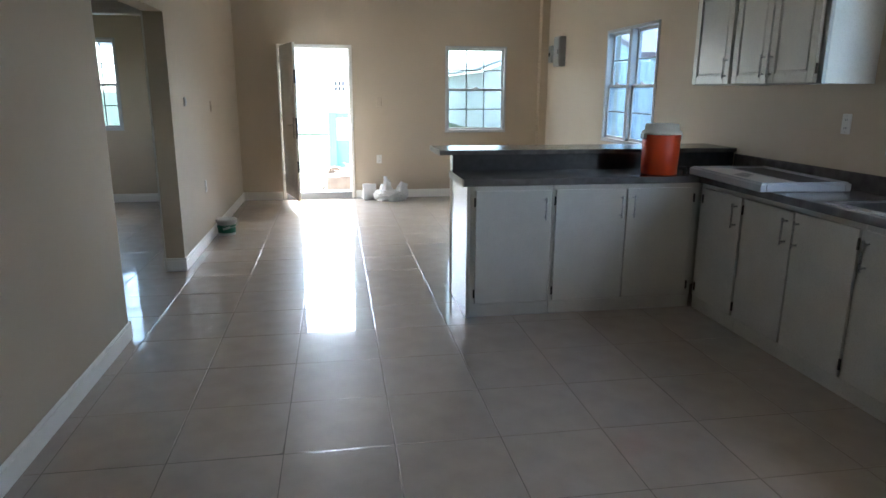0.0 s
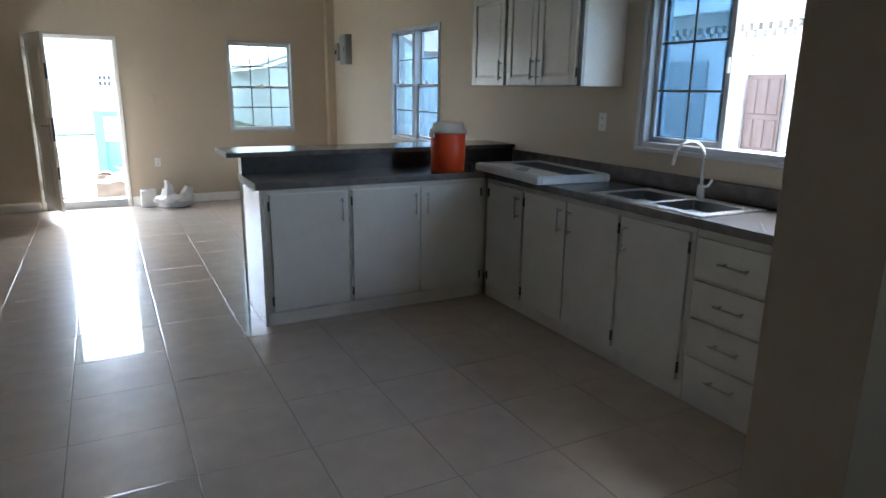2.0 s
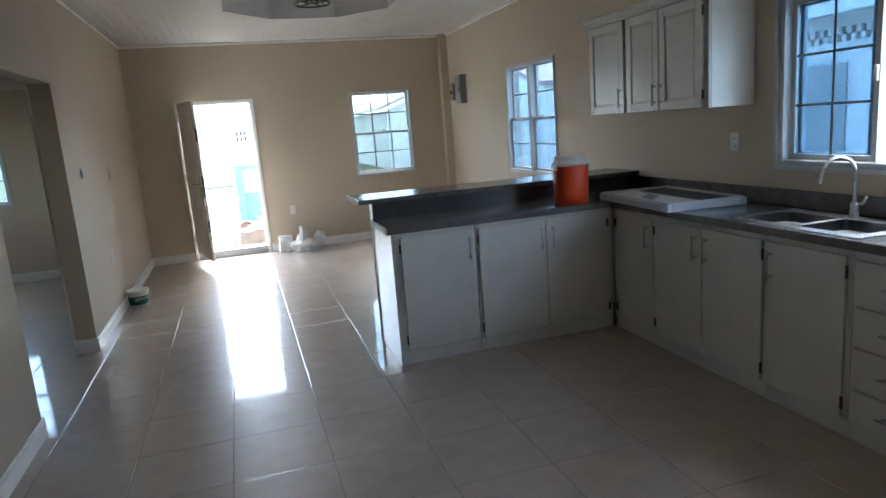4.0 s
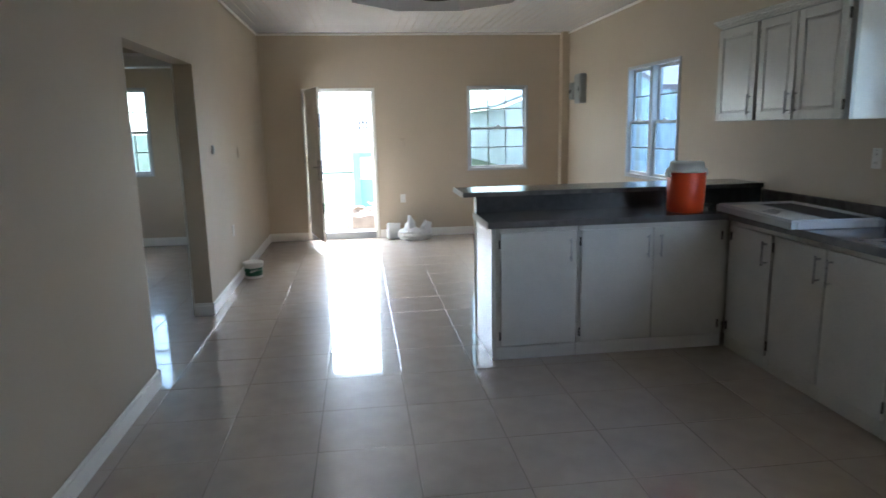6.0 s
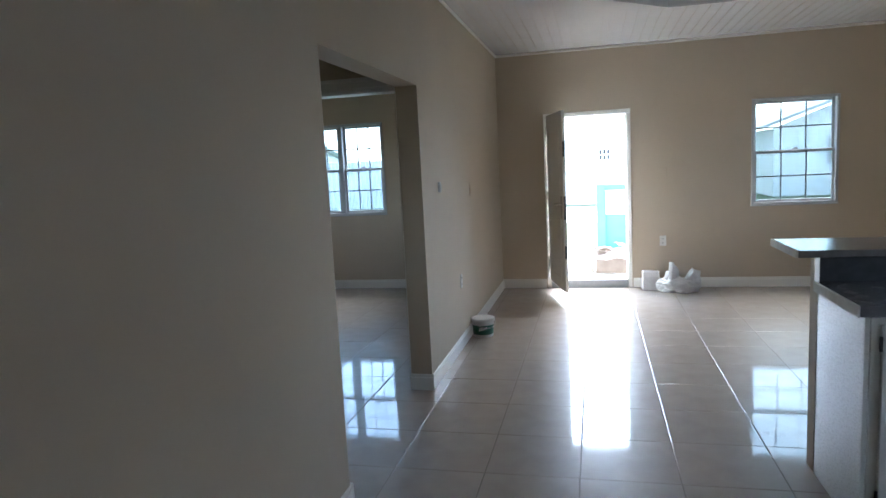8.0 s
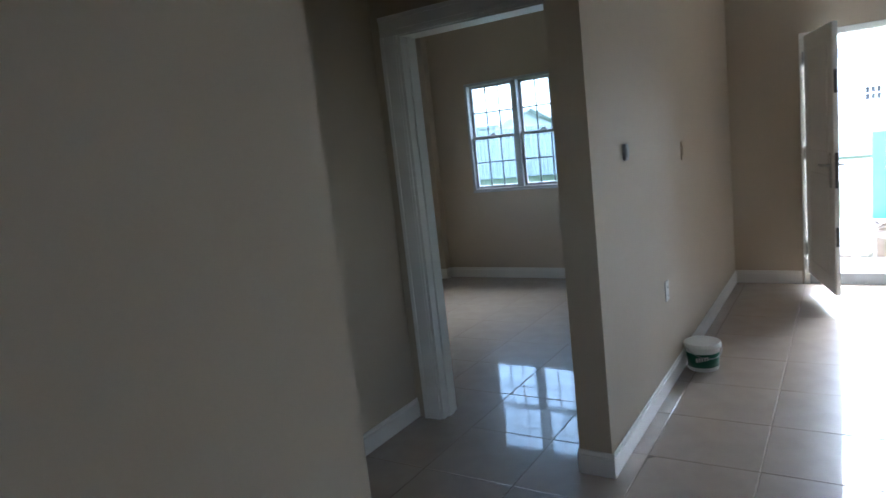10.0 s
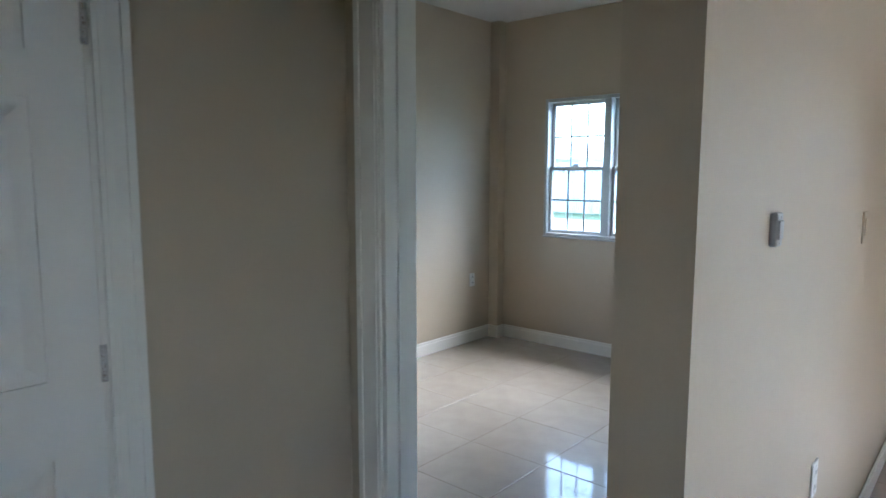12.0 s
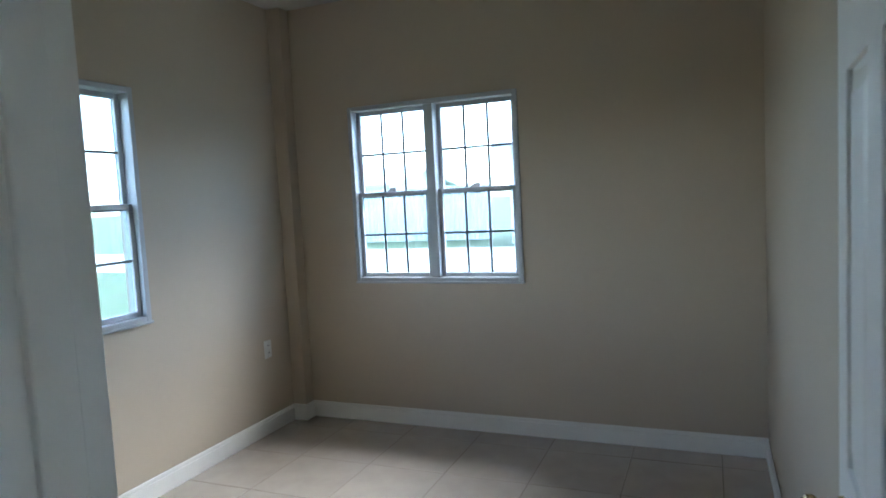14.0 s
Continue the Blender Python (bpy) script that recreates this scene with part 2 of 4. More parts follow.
def ceiling_main():
    bm = bmesh.new()
    octo = [(CX + CR * math.cos(math.pi * (k + 0.5) / 4), CY + CR * math.sin(math.pi * (k + 0.5) / 4)) for k in range(8)]
    edge_x = CR * math.cos(math.pi / 8)
    xs0, xs1, ys0, ys1 = CX - edge_x, CX + edge_x, CY - edge_x, CY + edge_x

    def strip(x0, x1, y0, y1):
        """Boards along y, each a hand wide, with a shallow groove between."""
        x = x0
        while x < x1 - 1e-4:
            e = min(x1, (math.floor(x / 0.1 + 1e-4) + 1) * 0.1)
            g = 0.004
            rows = ((x, H), (x + g / 2, H), (x + g, H), (e, H)) if e - x > 0.02 else ((x, H), (e, H))
            for (a, za), (b, zb) in zip(rows, rows[1:]):
                zz = H + (0.004 if b - a < 0.003 else 0)
                bm.faces.new([bm.verts.new(p) for p in ((a, y0, zz), (a, y1, zz), (b, y1, zz), (b, y0, zz))])
            x = e

    strip(-0.0, xs0, -1.6, YF)
    strip(xs1, XR, -1.6, YF)
    strip(xs0, xs1, -1.6, ys0)
    strip(xs0, xs1, ys1, YF)
    h = edge_x * math.tan(math.pi / 8)
    for sx in (-1, 1):
        for sy in (-1, 1):
            bm.faces.new([bm.verts.new(p) for p in ((CX + sx * edge_x, CY + sy * edge_x, H), (CX + sx * edge_x, CY + sy * h, H), (CX + sx * h, CY + sy * edge_x, H))])
    up = 0.36
    for k in range(8):
        a, b = octo[k], octo[(k + 1) % 8]
        n = 6
        for q in range(n):
            p0 = [a[i] + (b[i] - a[i]) * q / n for i in (0, 1)]
            p1 = [a[i] + (b[i] - a[i]) * (q + 0.97) / n for i in (0, 1)]
            bm.faces.new([bm.verts.new((*p, z)) for p, z in ((p0, H), (p1, H), (p1, H + up), (p0, H + up))])
            p2 = [a[i] + (b[i] - a[i]) * (q + 1) / n for i in (0, 1)]
            bm.faces.new([bm.verts.new((*p, z)) for p, z in ((p1, H), (p2, H), (p2, H + up), (p1, H + up))])
    bm.faces.new([bm.verts.new((*p, H + up)) for p in octo])
    # rim bead
    for k in range(8):
        a, b = Vector((*octo[k], H)), Vector((*octo[(k + 1) % 8], H))
        tube(bm, (a, b), 0.008, 6)
    return bm


tagged(part("ceiling", ceiling_main(), CEIL), "glossy white plastic board ceiling with eight-sided raised tray", "ceiling", kind="structure")
tagged(part("ceiling_bedroom", boxes((XB, -T, YB, YG, HB, HB + 0.05)), CEIL), "glossy white board ceiling of the bedroom", "ceiling", kind="structure")
tagged(part("ceiling_hall", boxes((-1.7, -T, 4.55, 6.68, H, H + 0.05)), CEIL), "white board ceiling of the small hall", "ceiling", kind="structure")
# second box: unseen overhang, added only to shade the bedroom window and floor
tagged(part("roof", boxes((XB - 0.6, XR + 0.6, -2.3, YF + 0.7, 3.3, 3.42), (XB - 0.6, -0.15, YF + 0.7, YF + 1.05, 3.3, 3.42)), GREYM), "flat grey roof slab over the house, with an unseen overhang added to shade the bedroom", "roof", kind="structure")
# cornice strips
for r in ((0, XR, YF - 0.018, YF), (XR - 0.018, XR, YS, YF - 0.02), (0, 0.018, -1.6, YF - 0.02)):
    tagged(part("cornice", boxes((*r, H - 0.03, H - 0.002), bev=0.006), TRIM), "thin white cornice strip under the ceiling", "cornice", kind="structure")


# ---- baseboards ----
def baseboard(x0, x1, y0, y1):
    bm = boxes((x0, x1, y0, y1, 0, 0.088), bev=0.002)
    sx, sy = (0.004, 0) if abs(x1 - x0) < 0.03 else (0, 0.004)
    box(bm, x0 + sx, x1 - sx, y0 + sy, y1 - sy, 0.086, 0.112, bev=0.004)
    tagged(part("baseboard", bm, TRIM), "white moulded baseboard along the wall", "baseboard", kind="structure")


B = 0.014
for r in ((0, B, -1.6, NEAR), (0, B, FAR, YF), (0, FD[0] - 0.01, YF - B, YF), (FD[1] + 0.01, XR - 0.11, YF - B, YF),
          (-T - 0.0, B, FAR - B, FAR), (-T, B, NEAR, NEAR + B), (XR - B, XR, 5.6, YF - 0.11), (XR - 0.11 - B, XR - B, YF - 0.11 - B, YF - 0.11),
          (-1.2, -1.2 + B, WD[1] + 0.09, 6.68), (XB, XB + B, YB, YG - 0.1), (XB + 0.10, -T, YG - B, YG), (XB, XB + 0.1 + B, YG - 0.1 - B, YG - 0.1),
          (XB + 0.10, XB + 0.10 + B, YG - 0.1, YG - B), (-T - B, -T, YB + 0.01, YG - B), (XB + B, BD[0] - 0.1, YB, YB + B),
          (-T - B, -T, FAR, 6.66), (2.10 - B, 2.10, YS - 0.15 - B, YS + B), (2.10, XR, YS - 0.15 - B, YS - 0.15)):
    baseboard(*r)


# ---- windows ----
def mapper(side, plane):
    """World box from length along the wall, depth outwards and height."""
    if side == "front":
        return lambda u0, u1, w0, w1, z0, z1: (u0, u1, plane + w0, plane + w1, z0, z1)
    if side == "right":
        return lambda u0, u1, w0, w1, z0, z1: (plane + w0, plane + w1, u0, u1, z0, z1)
    return lambda u0, u1, w0, w1, z0, z1: (plane - w1, plane - w0, u0, u1, z0, z1)


def sash(win, M, u0, u1, w, z0, z1, cols, rows, glass=GLASS, rail=0.027, depth=0.028):
    s = part("sash", boxes(M(u0, u0 + rail, w, w + depth, z0, z1), M(u1 - rail, u1, w, w + depth, z0, z1),
                           M(u0 + rail, u1 - rail, w, w + depth, z0, z0 + rail), M(u0 + rail, u1 - rail, w, w + depth, z1 - rail, z1), bev=0.003), VINYL, win)
    g = part("pane", boxes(M(u0 + rail - 0.004, u1 - rail + 0.004, w + depth / 2 - 0.002, w + depth / 2 + 0.002, z0 + rail - 0.004, z1 - rail + 0.004)), glass, s)
    g.visible_shadow = False
    a, b, c, d = u0 + rail, u1 - rail, z0 + rail, z1 - rail
    for k in range(1, cols):
        u = a + (b - a) * k / cols
        part("muntin", boxes(M(u - 0.007, u + 0.007, w + depth / 2 - 0.008, w + depth / 2 - 0.003, c, d)), MUNTIN, s)
    for k in range(1, rows):
        z = c + (d - c) * k / rows
        part("muntin", boxes(M(a, b, w + depth / 2 - 0.009, w + depth / 2 - 0.003, z - 0.007, z + 0.007)), MUNTIN, s)


def hung_window(name, side, plane, hole, units, label, cols=3, glass=GLASS):
    u0, u1, z0, z1 = hole
    M = mapper(side, plane)
    mid = M((u0 + u1) / 2, (u0 + u1) / 2, 0, 0.1, z0, z0)
    win = thing(name, (mid[0], mid[2], z0), label, "window", kind="structure")
    f = 0.030
    part("window_frame", boxes(M(u0, u0 + f, -0.012, 0.10, z0, z1), M(u1 - f, u1, -0.012, 0.10, z0, z1), M(u0 + f, u1 - f, -0.012, 0.10, z0, z0 + f), M(u0 + f, u1 - f, -0.012, 0.10, z1 - f, z1), bev=0.004), VINYL, win)
    part("window_sill", boxes(M(u0 - 0.006, u1 + 0.006, -0.018, -0.001, z0 - 0.010, z0 + 0.004), bev=0.003), VINYL, win)
    part("outer_ledge", boxes(M(u0 - 0.05, u1 + 0.05, 0.152, 0.22, z0 - 0.06, z0 - 0.01), bev=0.006), TRIM, win)
    mw = 0.062
    step = (u1 - u0 - 2 * f + mw) / units
    for k in range(units):
        a = u0 + f + k * step
        b = a + step - mw
        if k:
            part("mullion", boxes(M(a - mw, a, -0.012, 0.10, z0 + f, z1 - f), bev=0.004), VINYL, win)
        zm = (z0 + z1) / 2 - 0.01
        sash(win, M, a, b, 0.056, zm - 0.014, z1 - f, cols, 2, glass)
        sash(win, M, a, b, 0.022, z0 + f, zm + 0.022, cols, 2, glass)
        c = (a + b) / 2
        part("latch", boxes(M(c - 0.03, c + 0.03, 0.004, 0.024, zm + 0.022, zm + 0.034), M(c - 0.012, c + 0.034, 0.0, 0.014, zm + 0.032, zm + 0.046), bev=0.003), VINYL, win)
    return win


hung_window("window_1", "front", YF, W1, 1, "white double-hung window with grid bars in the front wall")
hung_window("window_2", "front", YG, W2, 2, "white twin double-hung window with grid bars in the bedroom", glass=DUSK)
hung_window("window_3", "right", XR, W3, 2, "white twin double-hung window with bluish panes beside the bar", cols=1, glass=glass_mat("pale_blue_glass", (0.40, 0.50, 0.58)))
hung_window("window_6", "right", XR, W6, 1, "unseen white double-hung window in the back part of the side wall, added for its light")
hung_window("window_5", "left", XB, W5, 1, "white double-hung window in the bedroom side wall", glass=DUSK)


def sliding_window():
    M = mapper("right", XR)
    u0, u1, z0, z1 = W4
    win = thing("window_4", (XR, (u0 + u1) / 2, z0), "white sliding window over the sink, slid half open", "window", kind="structure")
    f = 0.036
    part("window_frame", boxes(M(u0, u0 + f, -0.02, 0.11, z0, z1), M(u1 - f, u1, -0.02, 0.11, z0, z1), M(u0 + f, u1 - f, -0.02, 0.11, z0, z0 + f), M(u0 + f, u1 - f, -0.02, 0.11, z1 - f, z1), bev=0.004), VINYL, win)
    part("window_sill", boxes(M(u0 - 0.02, u1 + 0.02, -0.03, -0.001, z0 - 0.02, z0 + 0.005), bev=0.004), VINYL, win)
    part("side_track", boxes(M(u1 + 0.002, u1 + 0.03, -0.03, -0.001, z0 - 0.02, z1), bev=0.004), VINYL, win)
    m = 3.45
    sash(win, M, m - 0.03, u1 - f, 0.03, z0 + f, z1 - f, 2, 3, BLUEGL, rail=0.032)
    sash(win, M, m + 0.01, u1 - f - 0.005, 0.066, z0 + f, z1 - f, 1, 1, CLEAR, rail=0.04)
    part("latch", boxes(M(m - 0.026, m - 0.006, 0.012, 0.032, 1.58, 1.66), bev=0.004), VINYL, win)


sliding_window()


# ---- doors ----
def casing(name, side, plane, u0, u1, ztop, width=0.085, left=True, right=True, label="white moulded door casing"):
    """Moulded trim round a doorway: a flat, a raised outer edge and a bead."""
    M = mapper(side, plane)
    ob = thing(name, (M(u0, u0, 0, 0, 0, 0)[0], M(u0, u0, 0, 0, 0, 0)[2], 0), label, "door casing", kind="structure")

    def run(a, b, z0, z1, upright, flip):
        rows = []
        if upright:
            lo, hi = (a, b)
            o = (lo, lo + 0.022) if flip else (hi - 0.022, hi)
            i = (hi - 0.03, hi - 0.012) if flip else (lo + 0.012, lo + 0.03)
            rows = [M(lo, hi, -0.012, 0, z0, z1), M(*o, -0.018, -0.010, z0, z1), M(*i, -0.0145, -0.010, z0, z1)]
        else:
            rows = [M(a, b, -0.012, 0, z0, z1), M(a, b, -0.018, -0.010, z1 - 0.022, z1), M(a + width, b - width, -0.0145, -0.010, z0 + 0.012, z0 + 0.03)]
        return boxes(*rows, bev=0.002)

    if left:
        part("side_casing", run(u0 - width, u0, 0, ztop, True, True), TRIM, ob)
    if right:
        part("side_casing", run(u1, u1 + width, 0, ztop, True, False), TRIM, ob)
    part("head_casing", run(u0 - width, u1 + width, ztop, ztop + width, False, False), TRIM, ob)
    return ob


def lining(name, side, plane, hole, depth, label, stop=(0.35, 0.7)):
    M = mapper(side, plane)
    u0, u1, _, z1 = hole
    t = 0.018
    ob = thing(name, (M(u0, u0, 0, 0, 0, 0)[0], M(u0, u0, 0, 0, 0, 0)[2], 0), label, "door frame", kind="structure")
    part("jamb", boxes(M(u0 - 0.002, u0 + t, 0.002, depth, 0, z1 - t), M(u0 + t, u0 + t + 0.012, depth * 0.35, depth * 0.7, 0, z1 - t), bev=0.002), TRIM, ob)
    part("jamb", boxes(M(u1 - t, u1 + 0.002, 0.002, depth, 0, z1 - t), M(u1 - t - 0.012, u1 - t, depth * stop[0], depth * stop[1], 0, z1 - t), bev=0.002), TRIM, ob)
    part("head_jamb", boxes(M(u0, u1, 0.002, depth, z1 - t, z1 + 0.002), bev=0.002), TRIM, ob)
    return ob


def knob(parent, p, way):
    """A turned brass knob on a round rose; way points off the door."""
    p, d = Vector(p), Vector(way)
    bm = bmesh.new()
    rose = cyl(bmesh.new(), p, p + d * 0.008, 0.032, 0.028, 20)
    k = part("knob_rose", rose, BRASS, parent)
    cyl(bm, p + d * 0.006, p + d * 0.03, 0.011, 0.011, 14)
    cyl(bm, p + d * 0.03, p + d * 0.045, 0.014, 0.027, 20)
    cyl(bm, p + d * 0.045, p + d * 0.058, 0.027, 0.025, 20)
    cyl(bm, p + d * 0.058, p + d * 0.064, 0.025, 0.015, 20)
    smooth(part("knob", bm, BRASS, k, "polished brass knob"))


def raised_panel(u0, u1, z0, z1, h):
    """A field that rises from the sunk border of a door panel, alike on both sides."""
    bm = bmesh.new()
    for s in (-1, 1):
        rings = []
        for inset, y in ((0.0, h - 0.0085), (0.010, h - 0.0070), (0.034, h - 0.0010)):
            rings.append([bm.verts.new((x, s * y, z)) for x, z in ((u0 + inset, z0 + inset), (u1 - inset, z0 + inset), (u1 - inset, z1 - inset), (u0 + inset, z1 - inset))])
        for p, q in zip(rings, rings[1:]):
            for k in range(4):
                bm.faces.new((p[k], p[(k + 1) % 4], q[(k + 1) % 4], q[k]))
        bm.faces.new(rings[-1])
    bmesh.ops.recalc_face_normals(bm, faces=bm.faces)
    return bm


def panel_door(name, width, height, label, thick=0.038):
    """A six-panel door in its own frame: x along the width from the hinge, y through the leaf, z up."""
    door = thing(name, (0, 0, 0), label, "door")
    h = thick / 2
    W, Hh = width, height
    part("leaf", boxes((0, W, -h + 0.008, h - 0.008, 0, Hh), bev=0.001), DOORW, door)
    st, mid = 0.115, 0.105
    c0, c1 = st, W / 2 - mid / 2
    d0, d1 = W / 2 + mid / 2, W - st
    zr = [(0.20, 0.815), (1.0, 1.63), (1.73, 1.985)]
    rails = [(0, 0.20), (0.815, 1.0), (1.63, 1.73), (1.985, Hh)]
    for a, b in ((0, st), (d1, W)):
        part("stile", boxes((a, b, -h, h, 0, Hh)), DOORW, door)
    for a, b in rails:
        part("rail", boxes((st, d1, -h, h, a, b)), DOORW, door)
    for a, b in zr:
        part("muntin_stile", boxes((c1, d0, -h, h, a, b)), DOORW, door)
        for u0, u1 in ((c0, c1), (d0, d1)):
            part("panel", raised_panel(u0 + 0.010, u1 - 0.010, a + 0.010, b - 0.010, h), DOORW, door)
    return door


white_door = panel_door("door_2", 0.79, 2.05, "white six-panel interior door, shut, with a brass knob")
knob(white_door, (0.70, 0.019, 0.862), (0, 1, 0))
for z in (0.25, 1.02, 1.80):
    part("hinge", cyl(bmesh.new(), (-0.004, 0.022, z - 0.045), (-0.004, 0.022, z + 0.045), 0.008, n=10), STEEL, white_door)
part("key_tag", boxes((0.687, 0.697, 0.070, 0.074, 0.765, 0.845), bev=0.002), STEEL, white_door, "small key hanging from the knob")
# hinge on the far side, leaf facing the hall
white_door.matrix_world = pose(-1.225, 5.917, 0.012, 0, 0, -90)

bed_door = panel_door("door_3", 0.76, 2.03, "white six-panel bedroom door, standing open into the room")
knob(bed_door, (0.69, 0.019, 0.90), (0, 1, 0))
knob(bed_door, (0.69, -0.019, 0.90), (0, -1, 0))
for z in (0.25, 1.02, 1.80):
    part("hinge", cyl(bmesh.new(), (-0.004, 0.022, z - 0.045), (-0.004, 0.022, z + 0.045), 0.007, n=10), STEEL, bed_door)
bed_door.matrix_world = pose(-0.238, 6.845, 0.012, 0, 0, 86.5)

lining("door_frame_bedroom", "front", 6.68, BD, 0.142, "white painted bedroom door frame", (0.72, 0.98))
casing("trim_bedroom_door", "front", 6.68, BD[0] + 0.004, BD[1] - 0.004, BD[3] - 0.01, width=0.10, right=False)
part("side_casing", boxes((BD[1] - 0.004, -T - 0.002, 6.668, 6.68, 0, 2.05), bev=0.003), TRIM, bpy.data.objects["trim_bedroom_door"])
part("strike_plate", boxes((BD[0] + 0.018, BD[0] + 0.0195, 6.738, 6.758, 0.890, 0.922), bev=0.0005), DARKST, bpy.data.objects["door_frame_bedroom"], "small dark latch hole")
lining("door_frame_hall", "left", -1.2, WD, 0.12, "white painted frame of the hall door")
casing("trim_hall_door", "left", -1.2, WD[0] + 0.004, WD[1] - 0.004, WD[3] - 0.01, width=0.085)

# front door: steel frame, raised sill and a leaf opened inwards
fr = thing("door_frame_front", (FD[0], YF, 0), "white metal frame of the open front door", "door frame", kind="structure")
part("jamb", boxes((FD[0], FD[0] + 0.045, YF - 0.012, YF + 0.11, 0, 2.0), bev=0.004), TRIM, fr)
part("jamb", boxes((FD[1] - 0.045, FD[1], YF - 0.012, YF + 0.11, 0, 2.0), (FD[1] - 0.06, FD[1] - 0.045, YF + 0.04, YF + 0.08, 0, 2.0), bev=0.004), TRIM, fr)
part("head_jamb", boxes((FD[0], FD[1], YF - 0.012, YF + 0.11, 2.0, 2.05), bev=0.004), TRIM, fr)
part("threshold", boxes((FD[0] + 0.045, FD[1] - 0.045, YF - 0.01, YF + 0.15, -0.09, 0.095), bev=0.006), GREYM, fr, "worn grey metal sill")
leaf = thing("door_1", (0, 0, 0), "white metal front door leaf standing wide open inwards", "door")
LW, LH = 0.80, 1.92
part("leaf", boxes((0, LW, -0.018, 0.018, 0, LH), bev=0.003), DOORW, leaf)
for s in (-1, 1):
    y0, y1 = (0.018, 0.022) if s > 0 else (-0.022, -0.018)
    for z0, z1 in ((0.12, 0.86), (1.02, 1.80)):
        part("panel_bead", boxes((0.11, LW - 0.13, y0, y1, z0, z0 + 0.014), (0.11, LW - 0.13, y0, y1, z1 - 0.014, z1), (0.11, 0.124, y0, y1, z0 + 0.014, z1 - 0.014), (LW - 0.144, LW - 0.13, y0, y1, z0 + 0.014, z1 - 0.014), bev=0.0015), DOORW, leaf)
part("edge_strip", boxes((LW, LW + 0.004, -0.015, 0.015, 0.01, LH - 0.01), bev=0.001), TRIM, leaf)
for s in (-1, 1):
    p = part("lock_plate", boxes((LW - 0.085, LW - 0.045, s * 0.018, s * 0.027, 0.78, 1.03), bev=0.003), STEEL, leaf)
    bm = tube(bmesh.new(), ((LW - 0.065, s * 0.025, 0.94), (LW - 0.065, s * 0.065, 0.94), (LW - 0.075, s * 0.07, 0.94), (LW - 0.17, s * 0.07, 0.94)), 0.009)
    smooth(part("lever_handle", bm, STEEL, p))
for z0, z1 in ((0.78, 1.03), (1.44, 1.60), (0.36, 0.50)):
    part("bolt_plate", boxes((LW + 0.004, LW + 0.007, -0.011, 0.011, z0, z1), bev=0.001), DARKST, leaf)
for z in (0.2, 1.0, 1.75):
    part("hinge", cyl(bmesh.new(), (-0.006, -0.018, z - 0.05), (-0.006, -0.018, z + 0.05), 0.012, n=12), STEEL, leaf)
leaf.matrix_world = pose(0.586, 9.981, 0.103, 0, 0, -75)


# ---- kitchen ----
def handle(parent, a, b, out, r=0.0055):
    """A bar handle from a to b on two posts; out points off the door."""
    a, b, o = Vector(a), Vector(b), Vector(out)
    bm = cyl(bmesh.new(), a + o * 0.032, b + o * 0.032, r, n=10)
    d = (b - a).normalized()
    for p in (a + d * 0.018, b - d * 0.018):
        cyl(bm, p, p + o * 0.032, r * 0.9, n=8)
    smooth(part("handle", bm, STEEL, parent, "brushed steel bar handle"))


FY, FX = 4.93, 3.675   # cabinet faces
CT = 0.92


def base_unit(label, run, a0, a1, fronts):
    """A floor unit under the worktop. run 'pen': along x facing -y; 'side': along y facing -x. fronts: (kind, u0, u1, z0, z1, handle side)."""
    pen = run == "pen"
    M = (lambda u0, u1, d0, d1, z0, z1: (u0, u1, FY + d0, FY + d1, z0, z1)) if pen else (lambda u0, u1, d0, d1, z0, z1: (FX + d0, FX + d1, u0, u1, z0, z1))
    c = M(a0, a1, 0, 0.3, 0, 0)
    unit = thing("base_cabinet", ((c[0] + c[1]) / 2, (c[2] + c[3]) / 2, 0), label, "cabinet", group="kitchen base cabinets")
    part("body", boxes(M(a0 + 0.001, a1 - 0.001, 0.02, 0.44 if pen else 0.52, 0.0, 0.874)), CABIN, unit)
    part("face_frame", boxes(M(a0 + 0.001, a1 - 0.001, 0.0, 0.018, 0.09, 0.875), bev=0.002), CAB, unit)
    part("toe_board", boxes(M(a0 + 0.001, a1 - 0.001, 0.006, 0.018, 0.0, 0.088), bev=0.003), CAB, unit)
    o = (0, -1, 0) if pen else (-1, 0, 0)
    for kind, u0, u1, z0, z1, side in fronts:
        d = part("door" if kind == "door" else "drawer_front", boxes(M(u0, u1, -0.020, -0.002, z0, z1), bev=0.003), CAB, unit)
        P = (lambda u, z: (u, FY - 0.02, z)) if pen else (lambda u, z: (FX - 0.02, u, z))
        if kind == "door":
            u = u0 + 0.04 if side == "lo" else u1 - 0.04
            handle(d, P(u, z1 - 0.19), P(u, z1 - 0.04), o)
            hu = u1 + 0.006 if side == "lo" else u0 - 0.006
            for z in (z0 + 0.07, z1 - 0.07):
                bm = cyl(bmesh.new(), Vector(P(hu, z - 0.028)) + Vector(o) * 0.001, Vector(P(hu, z + 0.028)) + Vector(o) * 0.001, 0.0065, n=8)
                part("hinge", bm, DARKST, d)
        else:
            handle(d, P((u0 + u1) / 2 - 0.075, (z0 + z1) / 2), P((u0 + u1) / 2 + 0.075, (z0 + z1) / 2), o)
    return unit


